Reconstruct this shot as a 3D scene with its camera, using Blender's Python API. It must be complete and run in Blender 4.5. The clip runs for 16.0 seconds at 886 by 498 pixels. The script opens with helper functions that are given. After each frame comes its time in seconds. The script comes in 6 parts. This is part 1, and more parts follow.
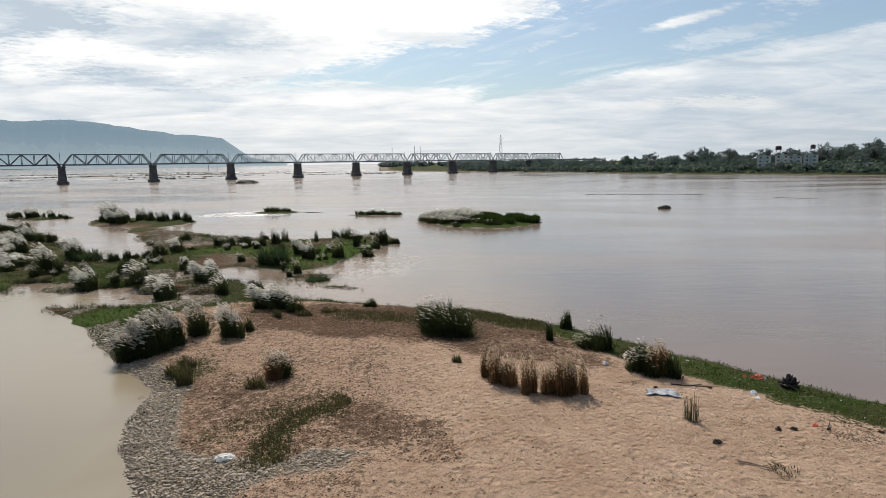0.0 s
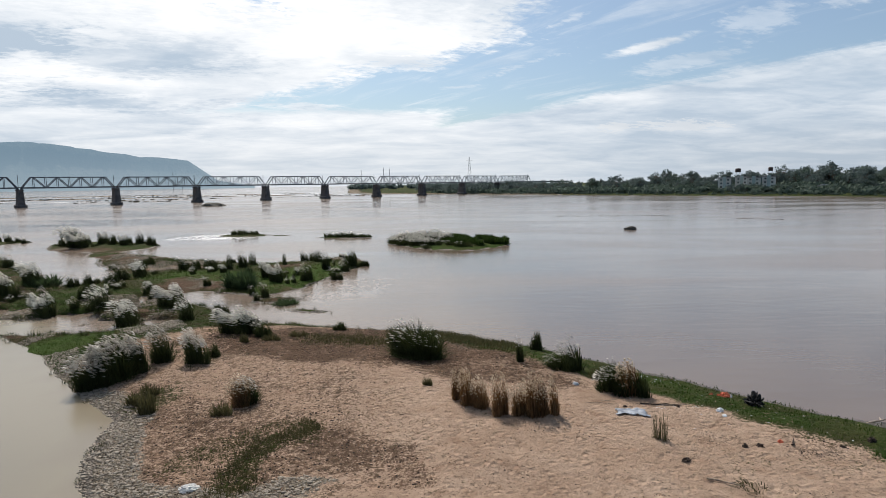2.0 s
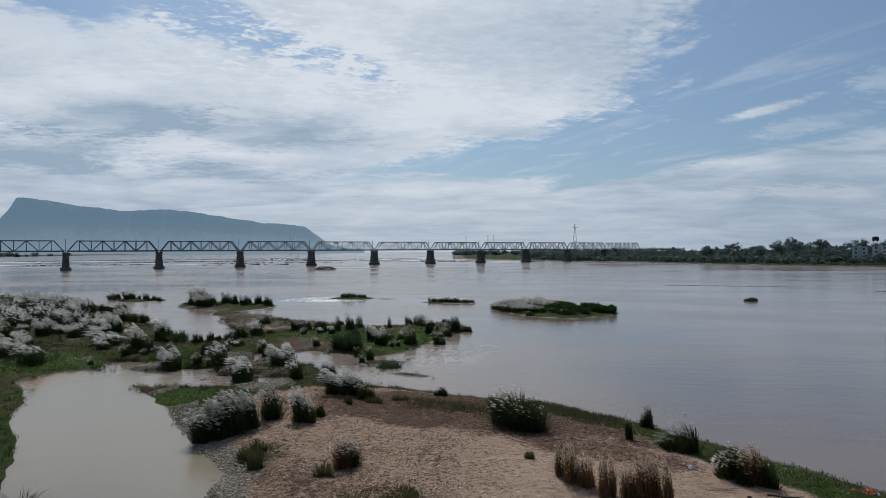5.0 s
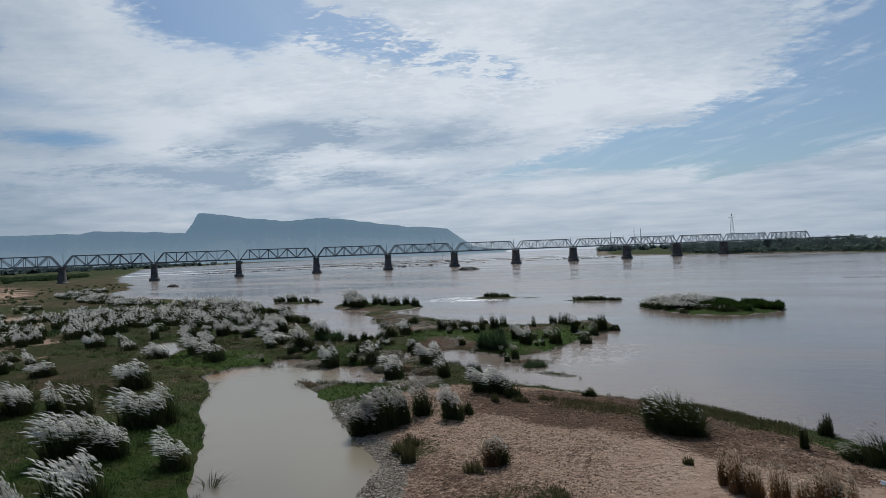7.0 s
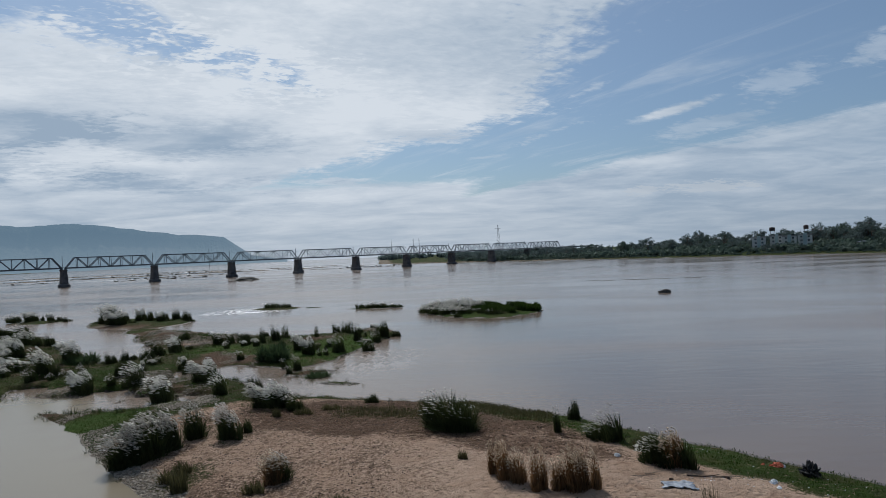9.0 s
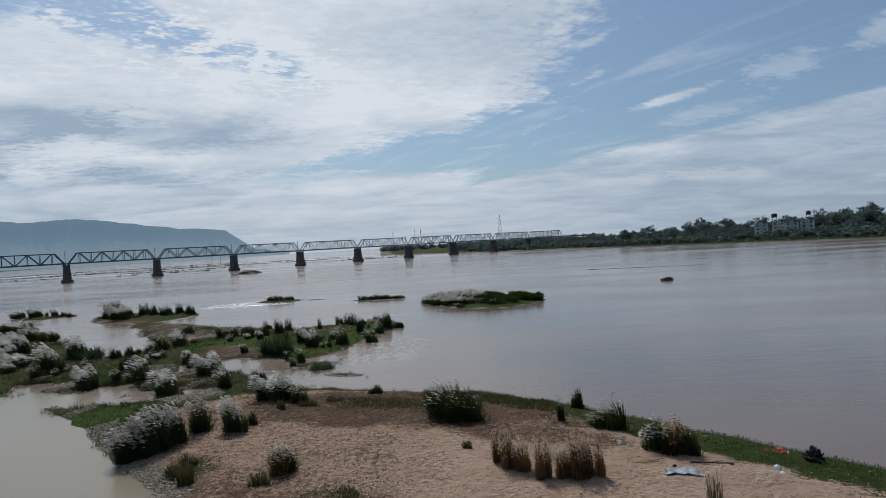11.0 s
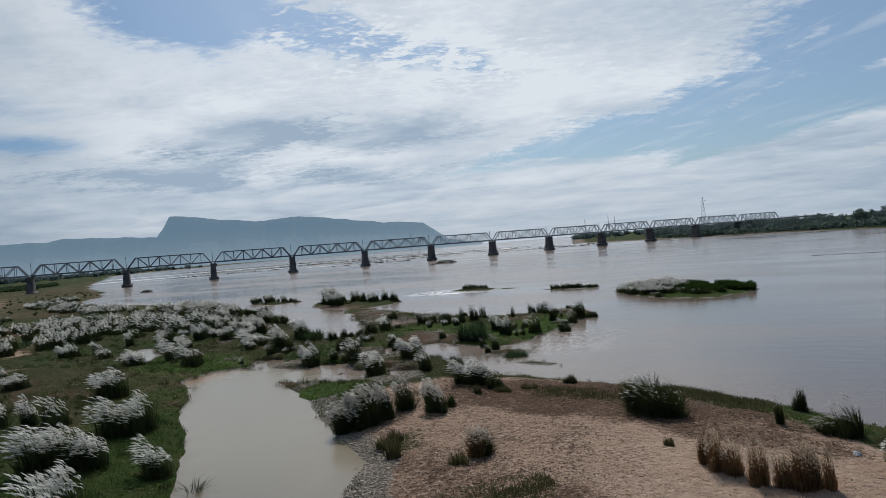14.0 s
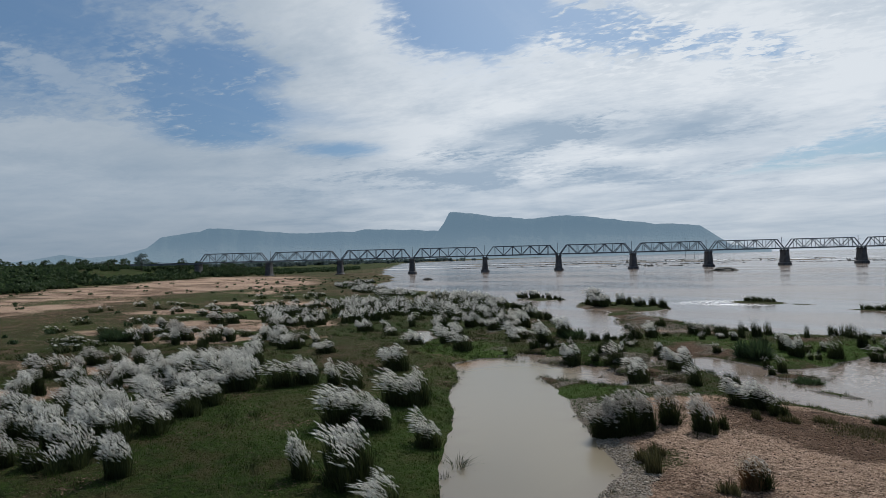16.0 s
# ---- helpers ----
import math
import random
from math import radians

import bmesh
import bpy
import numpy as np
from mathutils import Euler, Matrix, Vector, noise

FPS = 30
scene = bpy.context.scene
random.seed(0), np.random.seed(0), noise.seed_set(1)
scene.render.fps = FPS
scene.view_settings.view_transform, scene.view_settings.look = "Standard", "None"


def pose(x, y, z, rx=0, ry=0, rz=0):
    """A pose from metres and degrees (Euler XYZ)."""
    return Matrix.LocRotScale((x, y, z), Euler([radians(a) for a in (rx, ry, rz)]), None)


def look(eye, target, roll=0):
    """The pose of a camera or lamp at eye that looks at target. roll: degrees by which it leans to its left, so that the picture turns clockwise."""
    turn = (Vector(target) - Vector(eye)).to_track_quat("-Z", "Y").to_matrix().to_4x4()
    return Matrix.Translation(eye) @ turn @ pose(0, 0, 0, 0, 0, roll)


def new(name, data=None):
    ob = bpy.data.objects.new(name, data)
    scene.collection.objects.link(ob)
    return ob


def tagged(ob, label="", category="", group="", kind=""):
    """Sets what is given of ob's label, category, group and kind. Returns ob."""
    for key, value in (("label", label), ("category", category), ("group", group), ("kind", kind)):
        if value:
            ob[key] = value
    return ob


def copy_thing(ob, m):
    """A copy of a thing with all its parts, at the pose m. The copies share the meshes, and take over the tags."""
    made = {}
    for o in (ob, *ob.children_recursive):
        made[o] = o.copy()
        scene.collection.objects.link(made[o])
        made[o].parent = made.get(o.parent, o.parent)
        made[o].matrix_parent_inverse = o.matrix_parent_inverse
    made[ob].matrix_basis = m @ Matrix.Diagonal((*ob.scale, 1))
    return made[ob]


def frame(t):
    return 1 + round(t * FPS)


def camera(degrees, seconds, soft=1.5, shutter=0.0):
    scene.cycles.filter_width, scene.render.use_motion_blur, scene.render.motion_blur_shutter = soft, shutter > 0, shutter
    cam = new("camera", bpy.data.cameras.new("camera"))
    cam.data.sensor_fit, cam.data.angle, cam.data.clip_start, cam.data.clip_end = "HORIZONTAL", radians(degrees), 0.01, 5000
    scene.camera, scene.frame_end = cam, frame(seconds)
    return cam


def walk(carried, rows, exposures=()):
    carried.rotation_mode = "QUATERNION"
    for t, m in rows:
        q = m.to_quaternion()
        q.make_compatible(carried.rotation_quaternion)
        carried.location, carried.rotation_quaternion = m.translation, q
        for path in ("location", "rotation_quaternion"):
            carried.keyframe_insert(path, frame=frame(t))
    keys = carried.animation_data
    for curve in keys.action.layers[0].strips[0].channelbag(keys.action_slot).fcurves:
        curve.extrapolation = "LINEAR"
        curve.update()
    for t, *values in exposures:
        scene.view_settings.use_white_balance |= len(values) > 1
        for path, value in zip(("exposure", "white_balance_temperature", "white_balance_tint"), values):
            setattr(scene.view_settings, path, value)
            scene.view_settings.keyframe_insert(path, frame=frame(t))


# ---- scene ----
# ---------------------------------------------------------------- camera
EYE = 13.0
cam = camera(71.5, 16.0, soft=0.6)
PATH = [
    (0.0, 0.00, -8.11, 0.71),
    (0.5, -1.96, -7.36, -0.02),
    (1.0, -5.03, -6.08, -0.62),
    (1.5, -7.04, -6.68, -0.13),
    (2.0, -2.86, -6.10, 0.79),
    (2.5, -3.91, -3.70, 3.95),
    (3.0, -1.33, -1.38, 2.98),
    (3.2, -0.45, -0.10, -0.41),
    (5.3, 9.41, 0.17, 1.18),
    (5.5, 11.60, 0.06, 1.64),
    (6.0, 14.85, 0.24, 1.69),
    (6.5, 17.86, 0.01, 1.93),
    (7.0, 19.81, 0.33, 2.22),
    (7.5, 18.23, 0.12, 3.57),
    (8.0, 12.56, 0.02, 2.61),
    (8.5, 4.66, 1.24, 3.11),
    (8.7, 0.96, 0.67, 2.76),
    (10.8, -2.23, -0.36, 2.06),
    (11.0, -0.01, -0.53, 3.25),
    (11.5, 3.02, 0.02, 4.14),
    (12.0, 12.97, 0.17, 4.53),
    (12.5, 21.18, -0.09, 4.10),
    (13.0, 24.40, -0.91, 4.19),
    (13.5, 21.43, -0.62, 5.40),
    (14.0, 17.69, -0.38, 4.46),
    (14.5, 31.01, -1.35, 4.58),
    (15.0, 38.67, 0.72, 1.56),
    (15.5, 40.09, 1.11, 1.72),
    (16.0, 42.09, 0.81, 1.46),
]
EXPOSURES = [(0.0, 0.45, 7000, 12), (1.0, 0.4, 6800, 12), (1.5, 0.38, 6700, 12), (2.2, 0.37, 6650, 12), (2.5, 0.22, 6500, 11), (3.0, -0.18, 6250, 10), (5.3, -0.22, 6050, 10), (8.0, -0.23, 6050, 10), (11.0, -0.2, 6100, 10), (14.0, -0.13, 6150, 10), (16.0, -0.13, 6200, 10)]
walk(cam, [(t, pose(0, 0, EYE, 90 + pitch, 0, yaw) @ pose(0, 0, 0, 0, 0, -lean)) for t, yaw, pitch, lean in PATH], EXPOSURES)

# ---------------------------------------------------------------- sun and sky
SUN_AZ, SUN_EL = 20.0, 50.0          # degrees left of north (+y), and above the horizon
sun_way = Vector((-math.sin(radians(SUN_AZ)) * math.cos(radians(SUN_EL)), math.cos(radians(SUN_AZ)) * math.cos(radians(SUN_EL)), math.sin(radians(SUN_EL))))
sun_data = bpy.data.lights.new("sun", "SUN")
sun_data.energy, sun_data.angle, sun_data.color = 3.7, radians(0.6), (1.0, 0.95, 0.87)
sun = new("sun", sun_data)
sun.matrix_world = look(sun_way * 100, (0, 0, 0))


class Nodes:
    """A small hand for wiring nodes."""

    def __init__(self, tree):
        self.tree = tree
        tree.nodes.clear()

    def add(self, kind, **values):
        node = self.tree.nodes.new(kind)
        for key, value in values.items():
            setattr(node, key, value)
        return node

    def link(self, a, b):
        self.tree.links.new(a, b)

    def put(self, socket, value):
        if isinstance(value, bpy.types.NodeSocket):
            self.link(value, socket)
        else:
            socket.default_value = value

    def math(self, op, a, b=0.0, c=0.0, clamp=False):
        node = self.add("ShaderNodeMath", operation=op, use_clamp=clamp)
        for i, v in enumerate((a, b, c)):
            self.put(node.inputs[i], v)
        return node.outputs[0]

    def ramp(self, value, lo, hi, a=0.0, b=1.0):
        node = self.add("ShaderNodeMapRange", interpolation_type="SMOOTHSTEP")
        self.put(node.inputs["Value"], value)
        for key, v in (("From Min", lo), ("From Max", hi), ("To Min", a), ("To Max", b)):
            self.put(node.inputs[key], v)
        return node.outputs[0]

    def noise(self, vector, scale, detail=4.0, rough=0.55, warp=0.0):
        node = self.add("ShaderNodeTexNoise")
        if vector is not None:
            self.link(vector, node.inputs["Vector"])
        for key, v in (("Scale", scale), ("Detail", detail), ("Roughness", rough), ("Distortion", warp)):
            node.inputs[key].default_value = v
        return node.outputs["Fac"]

    def mix(self, fac, a, b):
        node = self.add("ShaderNodeMix", data_type="RGBA")
        self.put(node.inputs[0], fac)
        self.put(node.inputs[6], a if isinstance(a, bpy.types.NodeSocket) else (*a, 1))
        self.put(node.inputs[7], b if isinstance(b, bpy.types.NodeSocket) else (*b, 1))
        return node.outputs[2]

    def joined(self, x, y, z):
        node = self.add("ShaderNodeCombineXYZ")
        for i, v in enumerate((x, y, z)):
            self.put(node.inputs[i], v)
        return node.outputs[0]


def make_world():
    """Nishita sky under broken cloud. The clouds' grain lies on a flat sheet overhead; their outlines are set by bearing and height."""
    world = bpy.data.worlds.new("sky")
    world.use_nodes = True
    scene.world = world
    n = Nodes(world.node_tree)
    out = n.add("ShaderNodeOutputWorld")
    sky = n.add("ShaderNodeTexSky", sky_type="NISHITA", sun_disc=False, sun_elevation=radians(SUN_EL), sun_rotation=radians(-SUN_AZ), air_density=1.0, dust_density=1.6, ozone_density=1.6)
    way = n.add("ShaderNodeTexCoord").outputs["Generated"]
    sep = n.add("ShaderNodeSeparateXYZ")
    n.link(way, sep.inputs[0])
    ex, ey, ez = sep.outputs

    def add(a, b):
        return n.math("ADD", a, b)

    def sub(a, b):
        return n.math("SUBTRACT", a, b)

    def mul(a, b):
        return n.math("MULTIPLY", a, b)

    up = n.math("MAXIMUM", ez, 0.03)
    x, y = n.math("DIVIDE", ex, up), n.math("DIVIDE", ey, up)
    az = mul(n.math("ARCTAN2", mul(ex, -1.0), ey), 57.2958)      # degrees left of north
    el = mul(n.math("ARCSINE", n.math("MINIMUM", n.math("MAXIMUM", ez, -1.0), 1.0)), 57.2958)
    # the grain of the cloud, less squeezed towards the horizon than its plan
    near = add(n.math("MAXIMUM", ez, 0.0), 0.12)
    gx_, gy_ = n.math("DIVIDE", ex, near), n.math("DIVIDE", ey, near)
    big = n.noise(n.joined(gx_, gy_, 0.0), 2.4, 6.0, 0.58, 0.5)
    soft = n.noise(n.joined(gx_, mul(gy_, 1.5), 5.0), 3.2, 5.0, 0.55, 0.3)
    # rows of small puffs, drawn out along the wind
    grain = n.noise(n.joined(add(gx_, mul(gy_, 0.3)), mul(sub(gy_, mul(gx_, 0.3)), 1.7), 3.0), 9.0, 4.0, 0.55, 0.35)
    tuft = n.noise(n.joined(add(gx_, mul(gy_, 0.3)), mul(sub(gy_, mul(gx_, 0.3)), 1.6), 9.0), 21.0, 4.0, 0.55, 0.6)
    # fibres that run along the edge of the bank
    fibre = n.noise(n.joined(mul(add(mul(x, -0.42), mul(y, 0.91)), 0.32), mul(add(mul(x, 0.91), mul(y, 0.42)), 1.3), 7.0), 2.0, 6.0, 0.62, 0.5)

    rough = add(add(mul(sub(big, 0.5), 3.4), mul(sub(grain, 0.5), 2.4)), mul(sub(tuft, 0.5), 1.6))

    def spot(a0, e0, ra, re, slope=0.0, torn=0.0):
        """1 in the middle of an oval of sky, 0 on its rim, below 0 outside; torn roughens the rim."""
        da = mul(sub(az, a0), 1.0 / ra)
        de = mul(sub(sub(el, e0), mul(sub(az, a0), slope)), 1.0 / re)
        d = sub(1.0, n.math("SQRT", add(mul(da, da), mul(de, de))))
        if torn:
            d = add(d, mul(rough, torn))
        return d

    # the great bank overhead, with its slanting edge
    edge_a = sub(0.72, x)
    edge_b = mul(sub(sub(5.4, mul(x, 1.2)), y), 0.6)
    bank = n.math("MINIMUM", edge_a, edge_b)
    bank = add(bank, add(mul(sub(fibre, 0.5), 0.9), mul(rough, 0.16)))
    bank = n.math("MINIMUM", bank, add(mul(y, 0.8), 0.1))
    # open sky: overhead, and towards the upper west
    for args, much in (((39.5, 25.4, 6.6, 6.0, 0.0, 0.8), 0.36), ((80.5, 19.4, 13.5, 7.0, 0.0, 0.9), 0.32), ((62.5, 17.4, 2.2, 0.8, 0.1, 1.0), 0.1)):
        bank = n.math("MINIMUM", bank, mul(spot(*args), -much))
    low = mul(sub(y, sub(12.4, mul(x, 2.25))), 0.3)
    low = add(low, mul(sub(fibre, 0.5), 0.8))
    low_w = mul(sub(6.6, el), 0.5)
    low = n.math("MAXIMUM", low, n.math("MINIMUM", low_w, sub(0.6, x)))
    west_low = add(mul(sub(12.0, el), 0.3), mul(sub(soft, 0.5), 1.4))
    west_low = n.math("MINIMUM", west_low, mul(sub(az, 44.0), 0.12))
    cover = n.math("MINIMUM", n.math("MAXIMUM", bank, n.math("MAXIMUM", low, west_low)), 0.7)
    for args, much in (((51.4, 10.1, 3.2, 0.55, 0.0, 0.8), 0.3), ((60.0, 13.2, 4.0, 0.6, 0.05, 1.0), 0.1), ((61.0, 11.3, 2.8, 0.5, 0.0, 1.0), 0.1)):
        cover = n.math("MINIMUM", cover, mul(spot(*args), -much))
    # thinner cloud broken into puffs
    broken = n.ramp(spot(21.0, 17.9, 14.0, 3.0, 0.2, 0.8), -0.2, 0.55)
    broken = n.math("MAXIMUM", broken, mul(n.ramp(spot(38.5, 21.2, 8.5, 3.4, 0.0, 0.4), -0.2, 0.5), 0.75))
    broken = n.math("MAXIMUM", broken, mul(n.ramp(spot(63.0, 14.6, 7.0, 5.0, 0.0, 0.5), -0.2, 0.5), 0.5))
    cover = sub(cover, mul(broken, 0.62))
    ragged = add(mul(sub(big, 0.5), 0.7), mul(sub(add(mul(grain, 0.6), mul(tuft, 0.4)), 0.5), add(0.5, mul(broken, 3.6))))
    dense = n.ramp(add(cover, ragged), -0.2, 0.26)
    # thin veils and torn streaks in the open sky
    veils = mul(n.ramp(fibre, 0.5, 0.72), n.ramp(cover, -1.6, -0.3, 0.0, 0.38))
    veils = mul(veils, n.ramp(az, 24.0, 0.0, 0.2, 1.0))
    dense = n.math("MAXIMUM", dense, veils)
    torn = 0.0
    for args, much in (((73.5, 15.0, 7.5, 1.4, 0.42, 0.8), 0.6), ((76.0, 12.2, 5.0, 0.7, 0.1, 0.8), 0.45), ((-21.2, 11.35, 4.4, 0.5, -0.18, 0.35), 1.0), ((-24.0, 9.9, 4.4, 0.75, -0.12, 0.7), 0.5), ((-13.6, 13.7, 3.0, 0.5, -0.3, 0.8), 0.5), ((-11.0, 10.6, 4.0, 0.5, -0.25, 1.0), 0.4), ((-4.4, 8.6, 2.2, 0.22, -0.05, 0.6), 0.4), ((-14.5, 16.9, 2.8, 0.5, -0.35, 0.6), 0.6), ((10.0, 6.9, 4.2, 0.4, 0.03, 0.7), 0.8), ((-29.5, 12.6, 3.4, 1.6, -0.25, 0.8), 0.4), ((4.0, 6.6, 2.0, 0.22, 0.0, 0.6), 0.5), ((-36.5, 14.0, 2.4, 1.2, -0.2, 0.8), 0.5)):
        torn = n.math("MAXIMUM", torn, mul(n.ramp(spot(*args), -0.1, 0.75), much))
    dense = n.math("MAXIMUM", dense, torn)
    # light and grey inside the cloud
    lit = add(0.82, mul(sub(n.noise(n.joined(gx_, mul(gy_, 1.3), 21.0), 1.5, 5.0, 0.55, 0.4), 0.5), 1.7))
    lit = add(lit, mul(sub(grain, 0.5), add(n.ramp(el, 5.0, 14.0, 0.2, 0.5), mul(broken, 0.8))))
    lit = add(lit, mul(sub(tuft, 0.5), add(n.ramp(el, 8.0, 15.0, 0.0, 0.35), mul(broken, 1.2))))
    for args, much in (((34.5, 11.0, 7.0, 1.7, -0.05, 0.6), 0.5), ((22.5, 10.6, 9.0, 1.7, -0.04, 0.6), 0.55), ((40.0, 7.8, 9.0, 1.4, 0.0, 0.7), 0.4), ((24.0, 6.8, 9.0, 0.7, 0.0, 0.7), 0.25), ((3.5, 11.4, 5.0, 0.8, 0.12, 0.6), 0.25), ((66.0, 8.6, 16.0, 2.2, 0.0, 0.8), 0.2), ((36.0, 5.2, 22.0, 3.0, 0.0, 0.5), 0.25)):
        lit = sub(lit, mul(n.ramp(add(spot(*args), mul(sub(soft, 0.5), 1.2)), -0.35, 0.7), much))
    # flat sheets and streaks towards the horizon
    sheet = n.noise(n.joined(mul(az, 0.05), mul(el, 0.75), 2.0), 1.0, 5.0, 0.6, 0.4)
    lit = add(lit, mul(sub(sheet, 0.55), mul(n.ramp(el, 11.0, 7.0, 0.0, 0.8), n.ramp(az, 8.0, -8.0, 1.0, 0.5))))
    lit = sub(lit, n.ramp(el, 10.0, 5.0, 0.0, 0.12))
    lit = add(lit, add(n.ramp(az, 40.0, 62.0, 0.0, -0.2), n.ramp(az, 4.0, -26.0, 0.0, -0.5)))
    puffs = n.mix(n.math("MULTIPLY", lit, 1.0, clamp=True), (0.375, 0.465, 0.56), (0.80, 0.832, 0.852))
    puffs = n.mix(n.ramp(az, 36.0, 68.0, 0.0, 0.6), puffs, (0.355, 0.43, 0.50))
    # clear sky, whiter towards the sun's side
    blue = n.add("ShaderNodeMix", data_type="RGBA", blend_type="MULTIPLY")
    blue.inputs[0].default_value = 1.0
    n.link(sky.outputs[0], blue.inputs[6])
    blue.inputs[7].default_value = (0.0635, 0.0765, 0.084, 1)
    clear = n.mix(n.ramp(ex, -0.85, -0.35, 0.02, 0.2), blue.outputs[2], (0.36, 0.42, 0.47))
    clear = n.mix(n.ramp(ex, -0.5, -0.95, 0.0, 0.5), clear, (0.13, 0.25, 0.43))
    col = n.mix(dense, clear, puffs)
    # small heaped clouds far off over the east bank
    heap = n.math("MAXIMUM", n.ramp(spot(-18.3, 4.6, 1.5, 0.55, 0.0, 0.8), 0.1, 0.4), n.ramp(spot(-23.6, 4.5, 4.0, 0.6, 0.0, 1.0), 0.1, 0.4))
    col = n.mix(mul(heap, 0.55), col, (0.62, 0.65, 0.67))
    # whitish veil near the horizon
    veil = n.ramp(ez, 0.0, 0.125, 1.0, 0.0)
    haze = n.mix(n.ramp(ex, 0.25, 0.6), (0.425, 0.485, 0.54), (0.325, 0.375, 0.425))
    haze = n.mix(n.ramp(ex, -0.6, -0.9), haze, (0.235, 0.295, 0.355))
    col = n.mix(mul(veil, 0.55), col, haze)
    col = n.mix(n.ramp(ex, -0.6, -0.95, 0.0, 0.15), col, (0.12, 0.16, 0.21))
    back = n.add("ShaderNodeBackground")
    n.link(col, back.inputs["Color"])
    back.inputs["Strength"].default_value = 1.0
    n.link(back.outputs[0], out.inputs[0])


make_world()


# ---------------------------------------------------------------- materials
def material(name, build):
    mat = bpy.data.materials.new(name)
    mat.use_nodes = True
    n = Nodes(mat.node_tree)
    out = n.add("ShaderNodeOutputMaterial")
    shader = build(n)
    n.link(shader, out.inputs["Surface"])
    return mat


def principled(n, colour, rough=0.8, bump=None, strength=0.4, distance=0.05, **extra):
    node = n.add("ShaderNodeBsdfPrincipled")
    n.put(node.inputs["Base Color"], colour if isinstance(colour, bpy.types.NodeSocket) else (*colour, 1))
    n.put(node.inputs["Roughness"], rough)
    for key, v in extra.items():
        n.put(node.inputs[key.replace("_", " ")], v)
    if bump is not None:
        b = n.add("ShaderNodeBump")
        b.inputs["Strength"].default_value, b.inputs["Distance"].default_value = strength, distance
        n.link(bump, b.inputs["Height"])
        n.link(b.outputs[0], node.inputs["Normal"])
    return node.outputs[0]


def place(n):
    return n.add("ShaderNodeNewGeometry").outputs["Position"]


def attribute(n, name):
    return n.add("ShaderNodeAttribute", attribute_name=name).outputs["Fac"]


def ground_shader(n):
    at = place(n)
    a, b, c = n.noise(at, 0.35, 5), n.noise(at, 2.6, 6, 0.7), n.noise(at, 9.0, 4, 0.72)
    sand = n.mix(n.ramp(a, 0.3, 0.7), (0.41, 0.287, 0.208), (0.495, 0.362, 0.272))
    sand = n.mix(n.ramp(n.noise(at, 0.9, 4, 0.6), 0.52, 0.74, 0.0, 0.55), sand, (0.26, 0.155, 0.10))
    sand = n.mix(n.ramp(b, 0.46, 0.74, 0.0, 0.6), sand, (0.25, 0.175, 0.125))
    sand = n.mix(n.ramp(c, 0.56, 0.68, 0.0, 0.65), sand, (0.14, 0.097, 0.07))
    litter = n.mix(n.ramp(c, 0.4, 0.62), (0.05, 0.029, 0.019), (0.175, 0.113, 0.076))
    gravel = n.mix(n.ramp(c, 0.38, 0.6), (0.04, 0.032, 0.024), (0.275, 0.232, 0.18))
    grass = n.mix(n.ramp(b, 0.3, 0.7), (0.009, 0.021, 0.0035), (0.036, 0.06, 0.011))
    grass = n.mix(n.ramp(a, 0.40, 0.64, 0.0, 0.8), grass, (0.052, 0.044, 0.02))
    grass = n.mix(n.math("MULTIPLY", attribute(n, "fresh"), n.ramp(b, 0.25, 0.7, 1.0, 0.45)), grass, (0.054, 0.1, 0.016))
    mud = n.mix(b, (0.075, 0.058, 0.044), (0.12, 0.092, 0.07))
    rag = n.math("ADD", n.math("MULTIPLY", n.math("SUBTRACT", b, 0.5), 1.3), n.math("MULTIPLY", n.math("SUBTRACT", c, 0.5), 0.9))
    rag = n.math("ADD", rag, n.math("MULTIPLY", n.math("SUBTRACT", a, 0.5), 0.8))

    speck = n.math("MULTIPLY", n.math("SUBTRACT", c, 0.5), 1.6)

    def spread(name, lo=0.3, hi=0.7):
        return n.ramp(n.math("ADD", n.math("ADD", attribute(n, name), rag), speck), lo, hi)

    col = n.mix(spread("litter"), sand, litter)
    col = n.mix(spread("gravel"), col, gravel)
    col = n.mix(spread("turf"), col, grass)
    wet = n.ramp(n.math("ADD", attribute(n, "wet"), n.math("MULTIPLY", rag, 0.4)), 0.35, 0.7)
    col = n.mix(wet, col, mud)
    prints = n.add("ShaderNodeTexVoronoi", feature="SMOOTH_F1")
    prints.inputs["Scale"].default_value, prints.inputs["Smoothness"].default_value = 2.3, 0.4
    n.link(at, prints.inputs["Vector"])
    relief = n.math("ADD", n.math("ADD", n.math("MULTIPLY", b, 1.0), n.math("MULTIPLY", c, 0.8)), n.math("MULTIPLY", n.ramp(prints.outputs["Distance"], 0.05, 0.5), 0.6))
    return principled(n, col, n.ramp(wet, 0.0, 1.0, 0.95, 0.45), relief, 1.0, 0.3, Specular_IOR_Level=n.ramp(wet, 0.0, 1.0, 0.06, 0.4))


